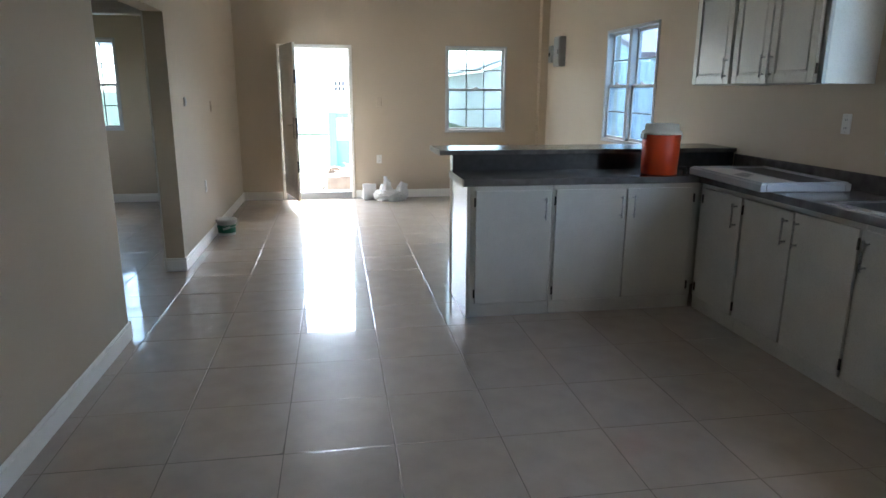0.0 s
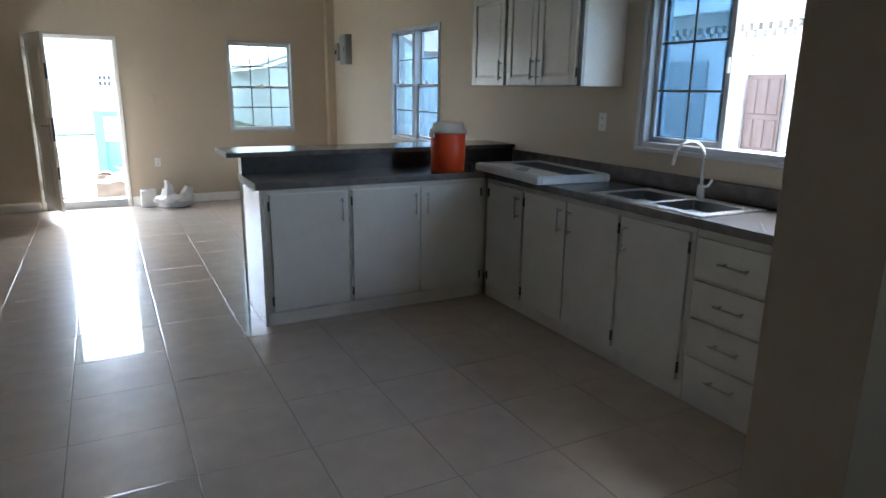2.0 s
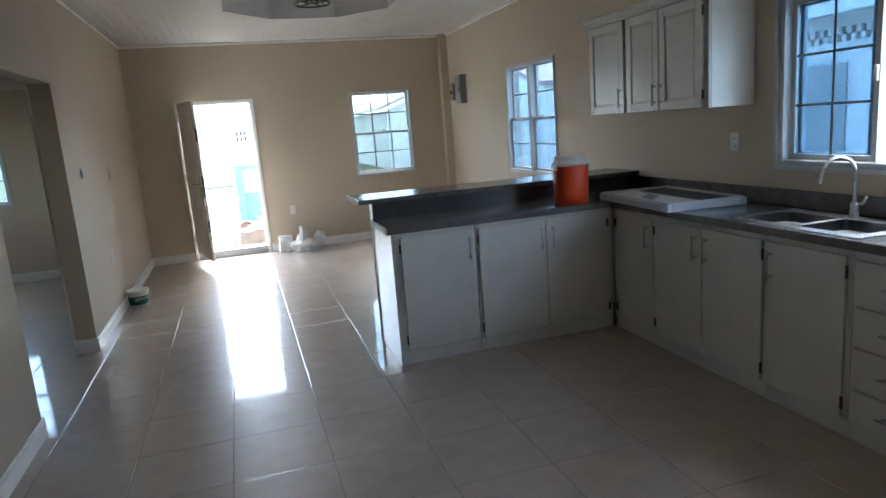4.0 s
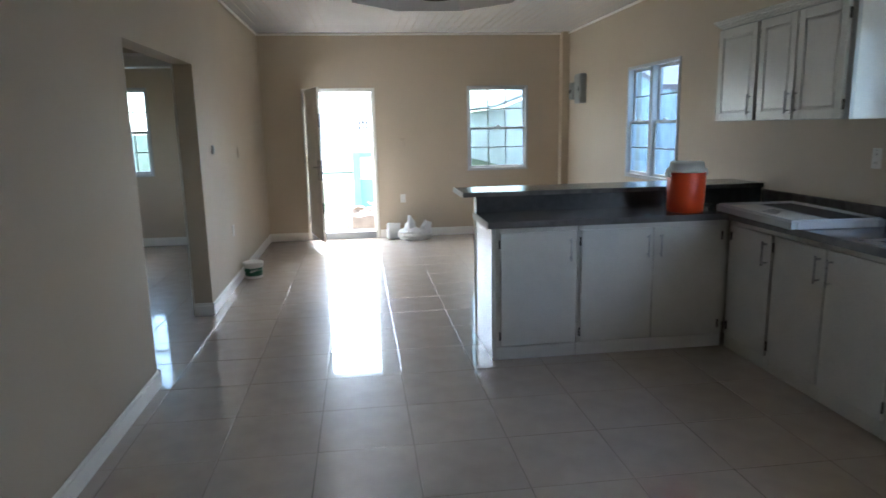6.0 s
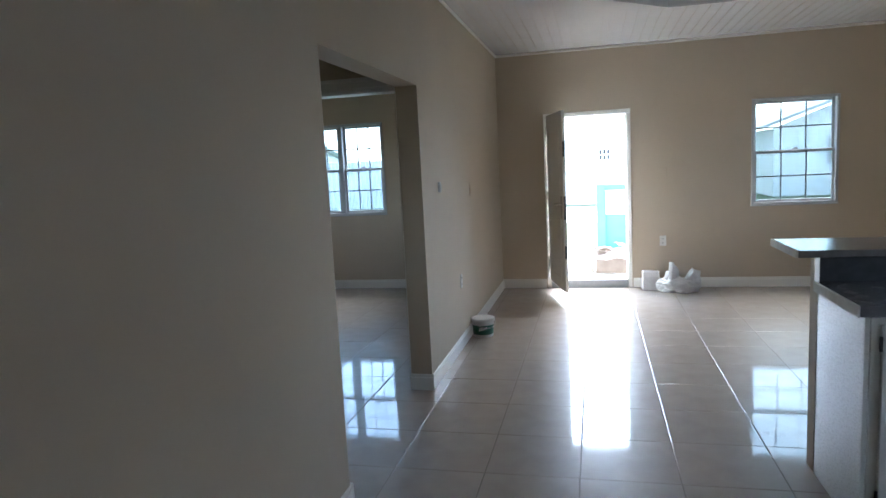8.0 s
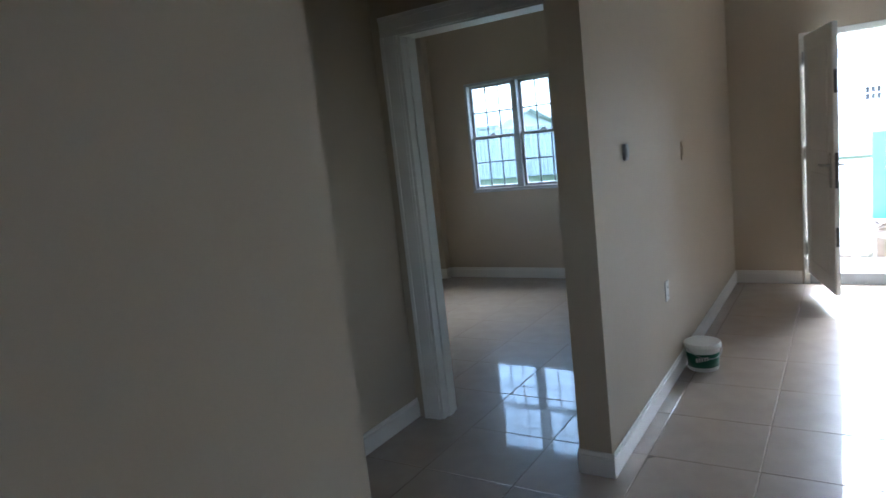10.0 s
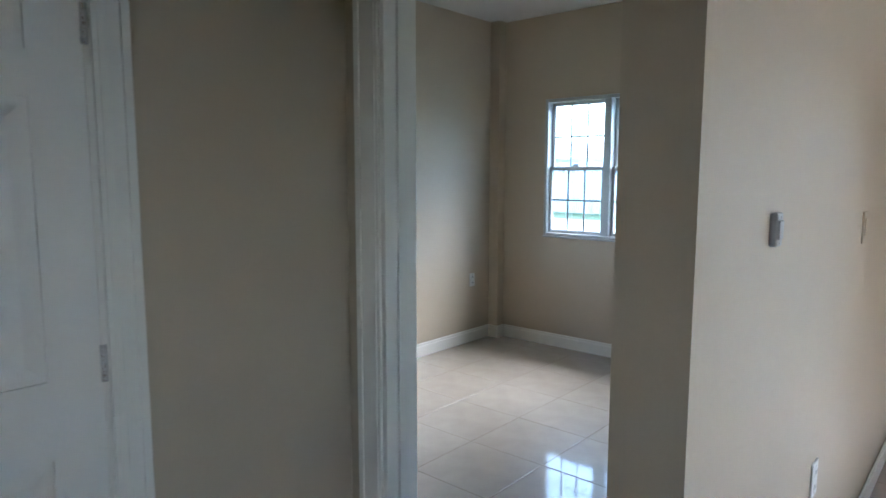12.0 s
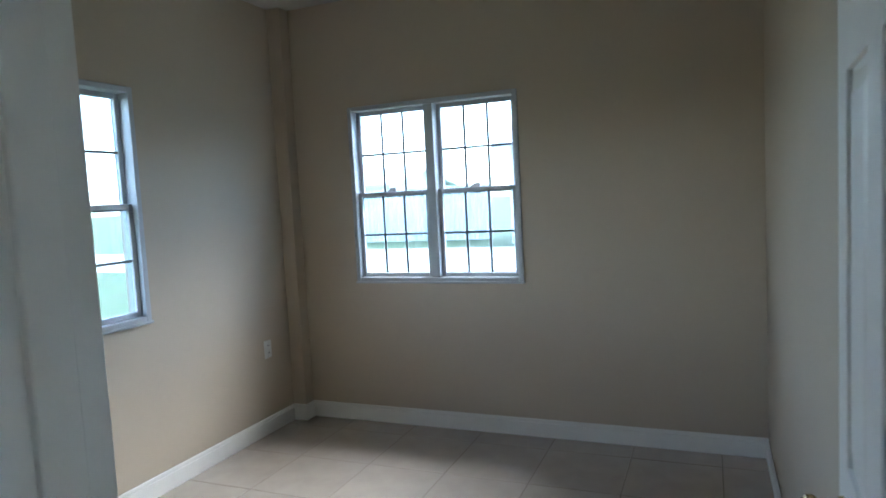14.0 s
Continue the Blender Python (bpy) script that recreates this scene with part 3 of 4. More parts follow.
Z0, Z1 = 0.10, 0.845
base_unit("white single-door base cabinet at the peninsula's open end", "pen", 2.09, 2.635, [("door", 2.125, 2.62, Z0, Z1, "hi")])
base_unit("white two-door base cabinet of the peninsula", "pen", 2.635, 3.66, [("door", 2.655, 3.138, Z0, Z1, "hi"), ("door", 3.144, 3.61, Z0, Z1, "lo")])
base_unit("white narrow base cabinet in the kitchen corner", "side", 4.435, 4.925, [("door", 4.45, 4.86, Z0, Z1, "lo")])
base_unit("white two-door base cabinet beneath the worktop", "side", 3.53, 4.435, [("door", 3.995, 4.425, Z0, Z1, "lo"), ("door", 3.545, 3.985, Z0, Z1, "hi")])
base_unit("white single-door base cabinet under the sink", "side", 3.045, 3.53, [("door", 3.07, 3.52, Z0, Z1, "hi")])
base_unit("white four-drawer base cabinet beside the sink cabinet", "side", 2.55, 3.045,
          [("drawer", 2.58, 3.02, a, b, "") for a, b in ((0.645, 0.835), (0.46, 0.63), (0.265, 0.445), (0.10, 0.25))])
base_unit("white plain base cabinet against the kitchen stub wall", "side", YS + 0.01, 2.55, [("door", 2.07, 2.52, Z0, Z1, "lo"), ("door", 1.60, 2.05, Z0, Z1, "hi")])
end = tagged(part("end_panel", boxes((2.07, 2.088, FY - 0.002, 5.46, 0, 0.874), (2.07, 4.195, 5.442, 5.46, 0, 0.874), bev=0.002), CAB), "white end panel closing the peninsula's side and back", "panel")


def worktop():
    """The L-shaped top with a hole for the sink."""
    xs, ys = [2.045, FX - 0.035, 3.72, 4.10, XR - 0.002], [YS + 0.005, 3.07, 3.78, FY - 0.03, 5.40]
    def filled(x, y):
        if x < FX - 0.035 and y < FY - 0.03:
            return False
        return not (3.72 < x < 4.10 and 3.07 < y < 3.78)
    bm = slab_with_holes(xs, ys, filled, lambda u, w, z: (u, z, w), CT - 0.042, CT)
    return bm


top = thing("worktop", (3.0, 5.0, CT), "dark grey speckled laminate worktop, L-shaped", "worktop")
part("slab", worktop(), LAMIN, top)
part("end_edge", boxes((2.035, 2.044, FY - 0.03, 5.40, CT - 0.044, CT + 0.001), bev=0.001), EDGE, top, "pale unfinished board edge")
part("backsplash", boxes((XR - 0.022, XR - 0.002, YS + 0.005, 5.37, CT + 0.001, CT + 0.10), bev=0.004), LAMIN, top)
bar = thing("breakfast_bar", (3.1, 5.5, 0.9), "raised dark laminate breakfast bar on the peninsula", "bar counter")
part("riser", boxes((2.06, XR - 0.002, 5.402, 5.47, 0.876, 1.03), bev=0.002), LAMIN2, bar)
part("bar_top", boxes((1.965, XR - 0.002, 5.37, 5.80, 1.03, 1.062), bev=0.003), LAMIN, bar)
part("end_edge", boxes((1.956, 1.9645, 5.37, 5.80, 1.029, 1.063), bev=0.001), EDGE, bar, "pale unfinished board edge")
part("bar_wall", boxes((2.07, XR - 0.002, 5.462, 5.56, 0, 1.03)), WALL, bar)


def sink():
    s = thing("sink", (3.9, 3.4, CT), "stainless steel double-bowl kitchen sink set in the worktop", "sink")
    z = CT + 0.006
    xs, ys = [3.68, 3.735, 4.03, 4.13], [3.03, 3.085, 3.40, 3.435, 3.765, 3.82]
    hole = lambda x, y: 3.735 < x < 4.03 and (3.085 < y < 3.40 or 3.435 < y < 3.765)
    bm = slab_with_holes(xs, ys, lambda x, y: not hole(x, y), lambda u, w, v: (u, v, w), CT + 0.001, z)
    part("rim", bm, STEEL, s)
    for y0, y1 in ((3.085, 3.40), (3.435, 3.765)):
        bm = bmesh.new()
        a = [bm.verts.new(p) for p in ((3.735, y0, z - 0.001), (4.03, y0, z - 0.001), (4.03, y1, z - 0.001), (3.735, y1, z - 0.001))]
        b = [bm.verts.new(p) for p in ((3.755, y0 + 0.02, z - 0.17), (4.01, y0 + 0.02, z - 0.17), (4.01, y1 - 0.02, z - 0.17), (3.755, y1 - 0.02, z - 0.17))]
        for k in range(4):
            bm.faces.new((a[k], a[(k + 1) % 4], b[(k + 1) % 4], b[k]))
        bm.faces.new(b)
        bmesh.ops.bevel(bm, geom=[e for e in bm.edges if not e.is_boundary], offset=0.018, segments=3, affect="EDGES")
        bowl = part("bowl", bm, BOWL, s)
        part("drain", cyl(bmesh.new(), (3.88, (y0 + y1) / 2, z - 0.169), (3.88, (y0 + y1) / 2, z - 0.164), 0.04, n=20), DARKST, bowl)
    tap = thing("tap", (4.08, 3.40, z), "chrome gooseneck kitchen tap behind the sink", "tap")
    smooth(part("base", cyl(bmesh.new(), (4.08, 3.40, z), (4.08, 3.40, z + 0.075), 0.021, 0.018, 20), STEEL, tap))
    pts = [(4.08, 3.40, z + 0.07), (4.08, 3.40, z + 0.22)]
    for k in range(1, 13):
        a = math.pi * k / 12
        pts.append((4.08 - 0.09 + 0.09 * math.cos(a), 3.40 + 0.035 * (1 - math.cos(a)) / 2, z + 0.22 + 0.085 * math.sin(a)))
    pts.append((3.895, 3.44, z + 0.185))
    smooth(part("spout", tube(bmesh.new(), pts, 0.0088, 12), STEEL, tap))
    smooth(part("lever", tube(bmesh.new(), ((4.08, 3.40, z + 0.06), (4.08, 3.355, z + 0.075), (4.075, 3.332, z + 0.11)), 0.007), STEEL, tap))


sink()


def wall_cabinet():
    x0, y0, y1, z0, z1 = 3.868, 4.19, 5.48, 1.51, 2.15
    c = thing("wall_cabinet", ((x0 + XR) / 2, (y0 + y1) / 2, z0), "white three-door wall cabinet with crown moulding", "cabinet")
    part("body", boxes((x0 + 0.02, XR - 0.001, y0, y1, z0, z1), bev=0.003), CAB, c)
    part("face_frame", boxes((x0, x0 + 0.019, y0, y1, z0, z0 + 0.02), (x0, x0 + 0.019, y0, y1, z1 - 0.03, z1), (x0, x0 + 0.019, y0, y0 + 0.035, z0 + 0.02, z1 - 0.03), (x0, x0 + 0.019, y1 - 0.02, y1, z0 + 0.02, z1 - 0.03),
         (x0, x0 + 0.019, 4.993, 5.023, z0 + 0.02, z1 - 0.03)), CABIN, c)
    bm = bmesh.new()
    for k, (d, za, zb) in enumerate(((0.008, 0, 0.014), (0.022, 0.012, 0.028), (0.036, 0.026, 0.042), (0.045, 0.040, 0.055))):
        box(bm, x0 - d, XR - 0.001, y0 - d, y1 + d, z1 + za, z1 + zb, bev=0.003)
    part("crown", bm, CAB, c)
    for a, b, side in ((5.026, 5.475, "lo"), (4.635, 4.99, "lo"), (4.23, 4.622, "hi")):
        d = part("door", boxes((x0 - 0.012, x0 - 0.001, a, b, z0 + 0.004, z1 - 0.012), bev=0.001), CAB, c)
        s = 0.055
        for r in ((a, a + s, z0 + 0.004, z1 - 0.012), (b - s, b, z0 + 0.004, z1 - 0.012), (a + s, b - s, z0 + 0.004, z0 + 0.06), (a + s, b - s, z1 - 0.07, z1 - 0.012)):
            part("door_rail", boxes((x0 - 0.024, x0 - 0.010, *r), bev=0.003), CAB, d)
        part("raised_panel", boxes((x0 - 0.020, x0 - 0.010, a + s + 0.010, b - s - 0.010, z0 + 0.070, z1 - 0.080), bev=0.008, seg=2), CAB, d)
        u = a + 0.028 if side == "lo" else b - 0.028
        handle(d, (x0 - 0.02, u, z0 + 0.04), (x0 - 0.02, u, z0 + 0.175), (-1, 0, 0))
        hu = b + 0.007 if side == "lo" else a - 0.007
        for z in (z0 + 0.08, z1 - 0.09):
            part("hinge", cyl(bmesh.new(), (x0 - 0.014, hu, z - 0.028), (x0 - 0.014, hu, z + 0.028), 0.007, n=8), DARKST, d)


wall_cabinet()

# ---- loose things in the kitchen ----
def cooler():
    c = (3.425, 5.06, CT)
    t = thing("drink_cooler", c, "orange-red round drink cooler with a white lid", "cooler")
    smooth(part("body", lathe(bmesh.new(), c, [(0.108, 0.0), (0.118, 0.006), (0.121, 0.10), (0.124, 0.262), (0.119, 0.268)]), ORANGE, t))
    lid = smooth(part("lid", lathe(bmesh.new(), c, [(0.126, 0.266), (0.130, 0.272), (0.130, 0.288), (0.112, 0.294), (0.110, 0.322), (0.103, 0.334), (0.06, 0.337)]), PLAST, t, "white plastic screw lid"))
    for s in (-1, 1):
        part("handle_lug", boxes((c[0] + s * 0.118, c[0] + s * 0.140, c[1] - 0.03, c[1] + 0.03, c[2] + 0.235, c[2] + 0.275), bev=0.006), PLAST, t)
    tap = part("spigot", cyl(bmesh.new(), (c[0] + 0.10, c[1] - 0.06, c[2] + 0.045), (c[0] + 0.15, c[1] - 0.085, c[2] + 0.045), 0.013, n=12), BLACKP, t)
    part("spigot_button", boxes((c[0] + 0.128, c[0] + 0.152, c[1] - 0.095, c[1] - 0.07, c[2] + 0.006, c[2] + 0.05), bev=0.004), BLACKP, tap)


cooler()


def spare_sash():
    t = thing("spare_window_sash", (0, 0, 0), "white framed window sash with a dark mesh lying on the worktop", "window sash")
    w, l, h = 0.27, 0.425, 0.044
    f = 0.036
    part("frame", boxes((-w, -w + f, -l, l, 0, h), (w - f, w, -l, l, 0, h), (-w + f, w - f, -l, -l + f, 0, h), (-w + f, w - f, l - f, l, 0, h), (-0.015, 0.015, -l + f, l - f, 0.004, h - 0.003), bev=0.004), VINYL, t)
    part("rim", boxes((-w + 0.012, -w + 0.024, -l + 0.012, l - 0.012, h - 0.002, h + 0.008), (w - 0.024, w - 0.012, -l + 0.012, l - 0.012, h - 0.002, h + 0.008),
         (-w + 0.024, w - 0.024, -l + 0.012, -l + 0.024, h - 0.002, h + 0.008), (-w + 0.024, w - 0.024, l - 0.024, l - 0.012, h - 0.002, h + 0.008), bev=0.002), VINYL, t)
    part("pane", boxes((-w + f - 0.002, -0.013, -l + f - 0.002, l - f + 0.002, 0.034, 0.040)), PLAST, t, "cloudy white protective sheet")
    part("mesh", boxes((0.013, w - f + 0.002, -l + f - 0.002, l - f + 0.002, 0.034, 0.040)), DARKG, t, "dark insect mesh")
    bm = bmesh.new()
    for k in range(5):
        box(bm, -0.17 + 0.026 * k, -0.152 + 0.026 * k, -0.10 + 0.03 * k, 0.05 + 0.02 * k, 0.0405, 0.0415)
    part("sticker", bm, GREYM, t)
    t.matrix_world = pose(3.875, 4.59, CT + 0.001, 0, 0, -4)


spare_sash()


def wall_plate(side, plane, u, z, kind, label, paint=None, proud=0.006, s=1.0):
    """A plate 7 by 11.5 cm with a rocker or two sockets."""
    put = {"left": lambda a, b, d0, d1, c, d: (plane + d0, plane + d1, a, b, c, d), "right": lambda a, b, d0, d1, c, d: (plane - d1, plane - d0, a, b, c, d),
           "front": lambda a, b, d0, d1, c, d: (a, b, plane - d1, plane - d0, c, d)}[side]
    p = put(u, u, 0, 0, z, z)
    name = "light_switch" if kind == "switch" else "wall_outlet"
    t = thing(name, (p[0], p[2], z), label, "light switch" if kind == "switch" else "power outlet")
    part("plate", boxes(put(u - 0.036 * s, u + 0.036 * s, 0, proud, z - 0.058 * s, z + 0.058 * s), bev=0.003), paint or PLAST, t)
    if kind == "switch":
        part("rocker", boxes(put(u - 0.016, u + 0.016, proud - 0.002, proud + 0.004, z - 0.033 * s, z + 0.033 * s), bev=0.002), paint or PLAST, t)
    else:
        for dz in (-0.024, 0.024):
            so = part("socket", boxes(put(u - 0.015, u + 0.015, 0.004, 0.008, z + dz - 0.016, z + dz + 0.016), bev=0.002), PLAST, t)
            part("slot", boxes(put(u - 0.008, u - 0.005, 0.007, 0.0086, z + dz - 0.006, z + dz + 0.006), put(u + 0.005, u + 0.008, 0.007, 0.0086, z + dz - 0.006, z + dz + 0.006)), BLACKP, so)
    for dz in (-0.045 * s, 0.045 * s):
        part("screw", boxes(put(u - 0.003, u + 0.003, proud - 0.001, proud + 0.001, z + dz - 0.003, z + dz + 0.003), bev=0.001), STEEL, t)


wall_plate("right", XR, 4.35, 1.285, "outlet", "white double outlet above the worktop")
wall_plate("left", 0, 6.865, 1.36, "switch", "grey switch box beside the hall opening", CABIN, 0.016, 0.64)
wall_plate("left", 0, 8.08, 1.29, "switch", "beige painted switch plate on the living room wall", WALL)
wall_plate("left", 0, 7.50, 0.55, "outlet", "white double outlet low on the living room wall")
wall_plate("left", 0, 3.10, 1.34, "switch", "white light switch on the long beige wall")
wall_plate("front", YF, 1.86, 1.31, "switch", "beige painted switch plate beside the front door", WALL)
wall_plate("front", YF, 1.85, 0.54, "outlet", "white double outlet low beside the front door")
wall_plate("left", XB, 9.72, 0.55, "outlet", "white double outlet low in the bedroom corner")

pb = thing("breaker_panel", (XR, 9.3, 1.78), "grey metal breaker panel on the side wall", "breaker panel")
part("case", boxes((XR - 0.085, XR, 9.20, 9.42, 1.78, 2.15), bev=0.004), GREYM, pb)
part("door", boxes((XR - 0.095, XR - 0.084, 9.215, 9.405, 1.80, 2.13), bev=0.003), GREYM, pb)
part("latch", boxes((XR - 0.101, XR - 0.094, 9.225, 9.24, 1.93, 1.99), bev=0.002), BLACKP, pb)
mb = thing("meter_box", (XR, 9.66, 1.84), "small grey switch box beside the breaker panel", "switch box")
part("case", boxes((XR - 0.06, XR, 9.60, 9.72, 1.84, 2.06), bev=0.006), GREYM, mb)
part("toggle", boxes((XR - 0.075, XR - 0.059, 9.64, 9.68, 1.92, 1.97), bev=0.003), BLACKP, mb)


def bucket():
    c = (0.115, 7.81, 0)
    t = thing("paint_bucket", c, "small white paint bucket with a green label by the wall", "bucket")
    smooth(part("tub", lathe(bmesh.new(), c, [(0.082, 0.0), (0.086, 0.004), (0.096, 0.148), (0.097, 0.150)]), PLAST, t))
    smooth(part("label", lathe(bmesh.new(), c, [(0.0888, 0.026), (0.0945, 0.110)]), GREEN, t, "dark green printed label"))
    smooth(part("lid", lathe(bmesh.new(), c, [(0.103, 0.138), (0.105, 0.141), (0.105, 0.164), (0.100, 0.168), (0.085, 0.164), (0.05, 0.163)]), PLAST, t, "white snap lid"))
    bm = bmesh.new()
    for k in range(5):
        a = -1.75 + 0.16 * k
        cyl(bm, (c[0] + 0.0925 * math.cos(a), c[1] + 0.0925 * math.sin(a), 0.062 + 0.004 * k), (c[0] + 0.0935 * math.cos(a), c[1] + 0.0935 * math.sin(a), 0.086 + 0.003 * k), 0.005, n=6)
    part("label_mark", bm, PLAST, t)
    pts = [(c[0] + 0.107 * math.cos(a), c[1] + 0.107 * math.sin(a), 0.148 - 0.06 * math.sin((a + 2.4) * math.pi / 3.0)) for a in (-2.4 + 3.0 * k / 14 for k in range(15))]
    smooth(part("bail", tube(bmesh.new(), pts, 0.0025, 6), STEEL, t))


bucket()


def lump(c, size, seed, rough=0.25, sub=4):
    """A crumpled body that lies flat on its base."""
    bm = bmesh.new()
    bmesh.ops.create_icosphere(bm, subdivisions=sub, radius=1.0)
    off = Vector((seed * 3.1, seed * 1.7, seed * 0.9))
    for v in bm.verts:
        n = v.co.normalized()
        d = 1 + rough * noise.noise(n * 1.6 + off) + rough * 0.6 * abs(noise.noise(n * 4 + off)) + rough * 0.3 * abs(noise.noise(n * 10 + off))
        p = Vector((n.x * size[0] * d, n.y * size[1] * d, n.z * size[2] * d))
        p.z = max(p.z, -size[2] * 0.72)
        v.co = Vector(c) + p + Vector((0, 0, size[2] * 0.72))
    return bm


BAG = mat("white_bag_plastic", (0.74, 0.73, 0.72), 0.38, vary=0.06, scale=9, grain=40, bump=0.5)
bag = thing("plastic_bag", (2.0, 9.72, 0), "white plastic bag, knotted and full, on the floor", "bag")
smooth(part("sack", lump((1.99, 9.74, 0), (0.20, 0.14, 0.088), 2, 0.36, 5), BAG, bag))
smooth(part("shoulder", lump((2.135, 9.76, 0.03), (0.082, 0.09, 0.115), 5, 0.36, 4), BAG, bag))
bm = bmesh.new()
for k, (dx, top, lean) in enumerate(((-0.085, 0.335, 0.0), (-0.06, 0.285, 0.012), (-0.12, 0.235, -0.025))):
    cyl(bm, (2.0 + dx + lean, 9.72, 0.07), (2.0 + dx, 9.70 + 0.015 * k, top), 0.075 - 0.01 * k, 0.026, 12)
bmesh.ops.subdivide_edges(bm, edges=bm.edges, cuts=4, use_grid_fill=True)
for v in bm.verts:
    v.co += noise.noise_vector(v.co * 16) * 0.016 + noise.noise_vector(v.co * 45) * 0.005
smooth(part("knot", bm, BAG, bag))
pk = thing("paper_packet", (1.70, 9.86, 0), "crumpled white packet standing against the front wall", "packet")
bm = boxes((1.61, 1.79, 9.80, 9.93, 0, 0.215), bev=0.012, seg=2)
bmesh.ops.subdivide_edges(bm, edges=bm.edges, cuts=3, use_grid_fill=True)
for v in bm.verts:
    if v.co.z > 0.01:
        v.co += noise.noise_vector(v.co * 11) * 0.014
part("packet", bm, BAG, pk)


def chandelier():
    t = thing("chandelier", (CX, CY, H + 0.36), "dark bronze two-ring hanging lamp with candle sockets", "chandelier")
    BRONZE = mat("dark_bronze", (0.10, 0.085, 0.07), 0.38, metal=0.8, vary=0.1, scale=20)
    z0, z1, r = 2.745, 2.905, 0.17
    for z in (z0, z1):
        pts = [(CX + r * math.cos(2 * math.pi * k / 36), CY + r * math.sin(2 * math.pi * k / 36), z) for k in range(37)]
        smooth(part("ring", tube(bmesh.new(), pts, 0.009, 8), BRONZE, t))
    for k in range(4):
        a = math.pi / 4 + math.pi / 2 * k
        x, y = CX + r * math.cos(a), CY + r * math.sin(a)
        part("upright", cyl(bmesh.new(), (x, y, z0), (x, y, z1), 0.006, n=8), BRONZE, t)
        arm = part("arm", tube(bmesh.new(), ((x, y, z0), (CX + 0.06 * math.cos(a), CY + 0.06 * math.sin(a), z0), (CX, CY, z0 + 0.01)), 0.005, 8), BRONZE, t)
        part("socket", cyl(bmesh.new(), (CX + 0.07 * math.cos(a), CY + 0.07 * math.sin(a), z0), (CX + 0.07 * math.cos(a), CY + 0.07 * math.sin(a), z0 + 0.07), 0.012, n=10), BRONZE, arm)
        part("top_arm", tube(bmesh.new(), ((x, y, z1), (CX, CY, z1 + 0.06)), 0.005, 8), BRONZE, t)
    part("rod", cyl(bmesh.new(), (CX, CY, z0), (CX, CY, H + 0.34), 0.008, n=10), BRONZE, t)
    part("canopy", cyl(bmesh.new(), (CX, CY, H + 0.33), (CX, CY, H + 0.36), 0.065, 0.06, 20), BRONZE, t)


chandelier()
spot = thing("downlight", (0, 0, 0), "small round white downlight set in the ceiling", "downlight", group="ceiling downlights")
part("ring", lathe(bmesh.new(), (0, 0, 0), [(0.052, -0.006), (0.055, -0.003), (0.055, 0.0)], 20), TRIM, spot)
part("lens", cyl(bmesh.new(), (0, 0, -0.0065), (0, 0, -0.0075), 0.036, n=20), GREYM, spot)
spot.location = (0.60, 7.05, H)
copy_thing(spot, pose(3.58, 7.05, H))

# ---- outside ----
GRASS = mat("grass_ground", (0.05, 0.085, 0.025), 0.9, vary=0.3, scale=1.5, grain=60, bump=0.4, color2=(0.09, 0.10, 0.05))
CONC = mat("pale_concrete", (0.52, 0.50, 0.46), 0.85, vary=0.12, scale=2, grain=80, bump=0.3)
WHITEH = mat("white_house_render", (0.78, 0.78, 0.76), 0.8, vary=0.05, scale=1.2, grain=60, bump=0.2)
# own house white, its tone set to steer light bounced into the side windows
SIDEH = mat("side_house_whitewash", (0.72, 0.71, 0.69), 0.85, vary=0.08, scale=1.5, grain=60, bump=0.25)
# concrete darkened to cut the light it bounces at the side windows
YARD = mat("dimmed_yard_concrete", (0.38, 0.37, 0.345), 0.9, vary=0.15, scale=2, grain=80, bump=0.3)
ROOFM = mat("weathered_roof_sheet", (0.55, 0.55, 0.54), 0.6, vary=0.2, scale=3, grain=30, bump=0.3)
REDROOF = mat("red_roof_tile", (0.30, 0.19, 0.17), 0.7, vary=0.2, scale=4, grain=30, bump=0.3)
CYAN = mat("cyan_wall_paint", (0.14, 0.42, 0.54), 0.6, vary=0.08, scale=3, grain=60, bump=0.2)
BROWNW = mat("brown_stained_wood", (0.13, 0.085, 0.075), 0.5, vary=0.2, scale=6, grain=60, stretch=(1, 1, 0.1))
CARDB = mat("brown_cardboard", (0.30, 0.25, 0.22), 0.85, vary=0.12, scale=7, grain=50, bump=0.3)
FENCEM = mat("white_metal_sheet", (0.70, 0.72, 0.73), 0.45, vary=0.08, scale=3, grain=60)
LEAF = mat("green_foliage", (0.06, 0.11, 0.03), 0.7, vary=0.3, scale=2, grain=20)
BARK = mat("grey_bark", (0.16, 0.13, 0.10), 0.9, vary=0.2, scale=6, grain=40, bump=0.5)

tagged(part("ground", boxes((-600, 600, -600, 600, -0.6, -0.16)), GRASS), "grass ground around the house", "ground", kind="structure")
tagged(part("pavement", boxes((-0.2, 2.6, 10.16, 14.3, -0.30, -0.125), bev=0.01), CONC), "pale concrete apron before the front door", "pavement", kind="structure")
tagged(part("road", boxes((-80, 80, 19.5, 25.5, -0.40, -0.14)), CONC), "pale concrete road beyond the yard", "road", kind="structure")
tagged(part("side_path", boxes((4.36, 9.4, -4, 13, -0.40, -0.13)), YARD), "concrete side yard between the houses, darkened to cut bounced light", "pavement", kind="structure")

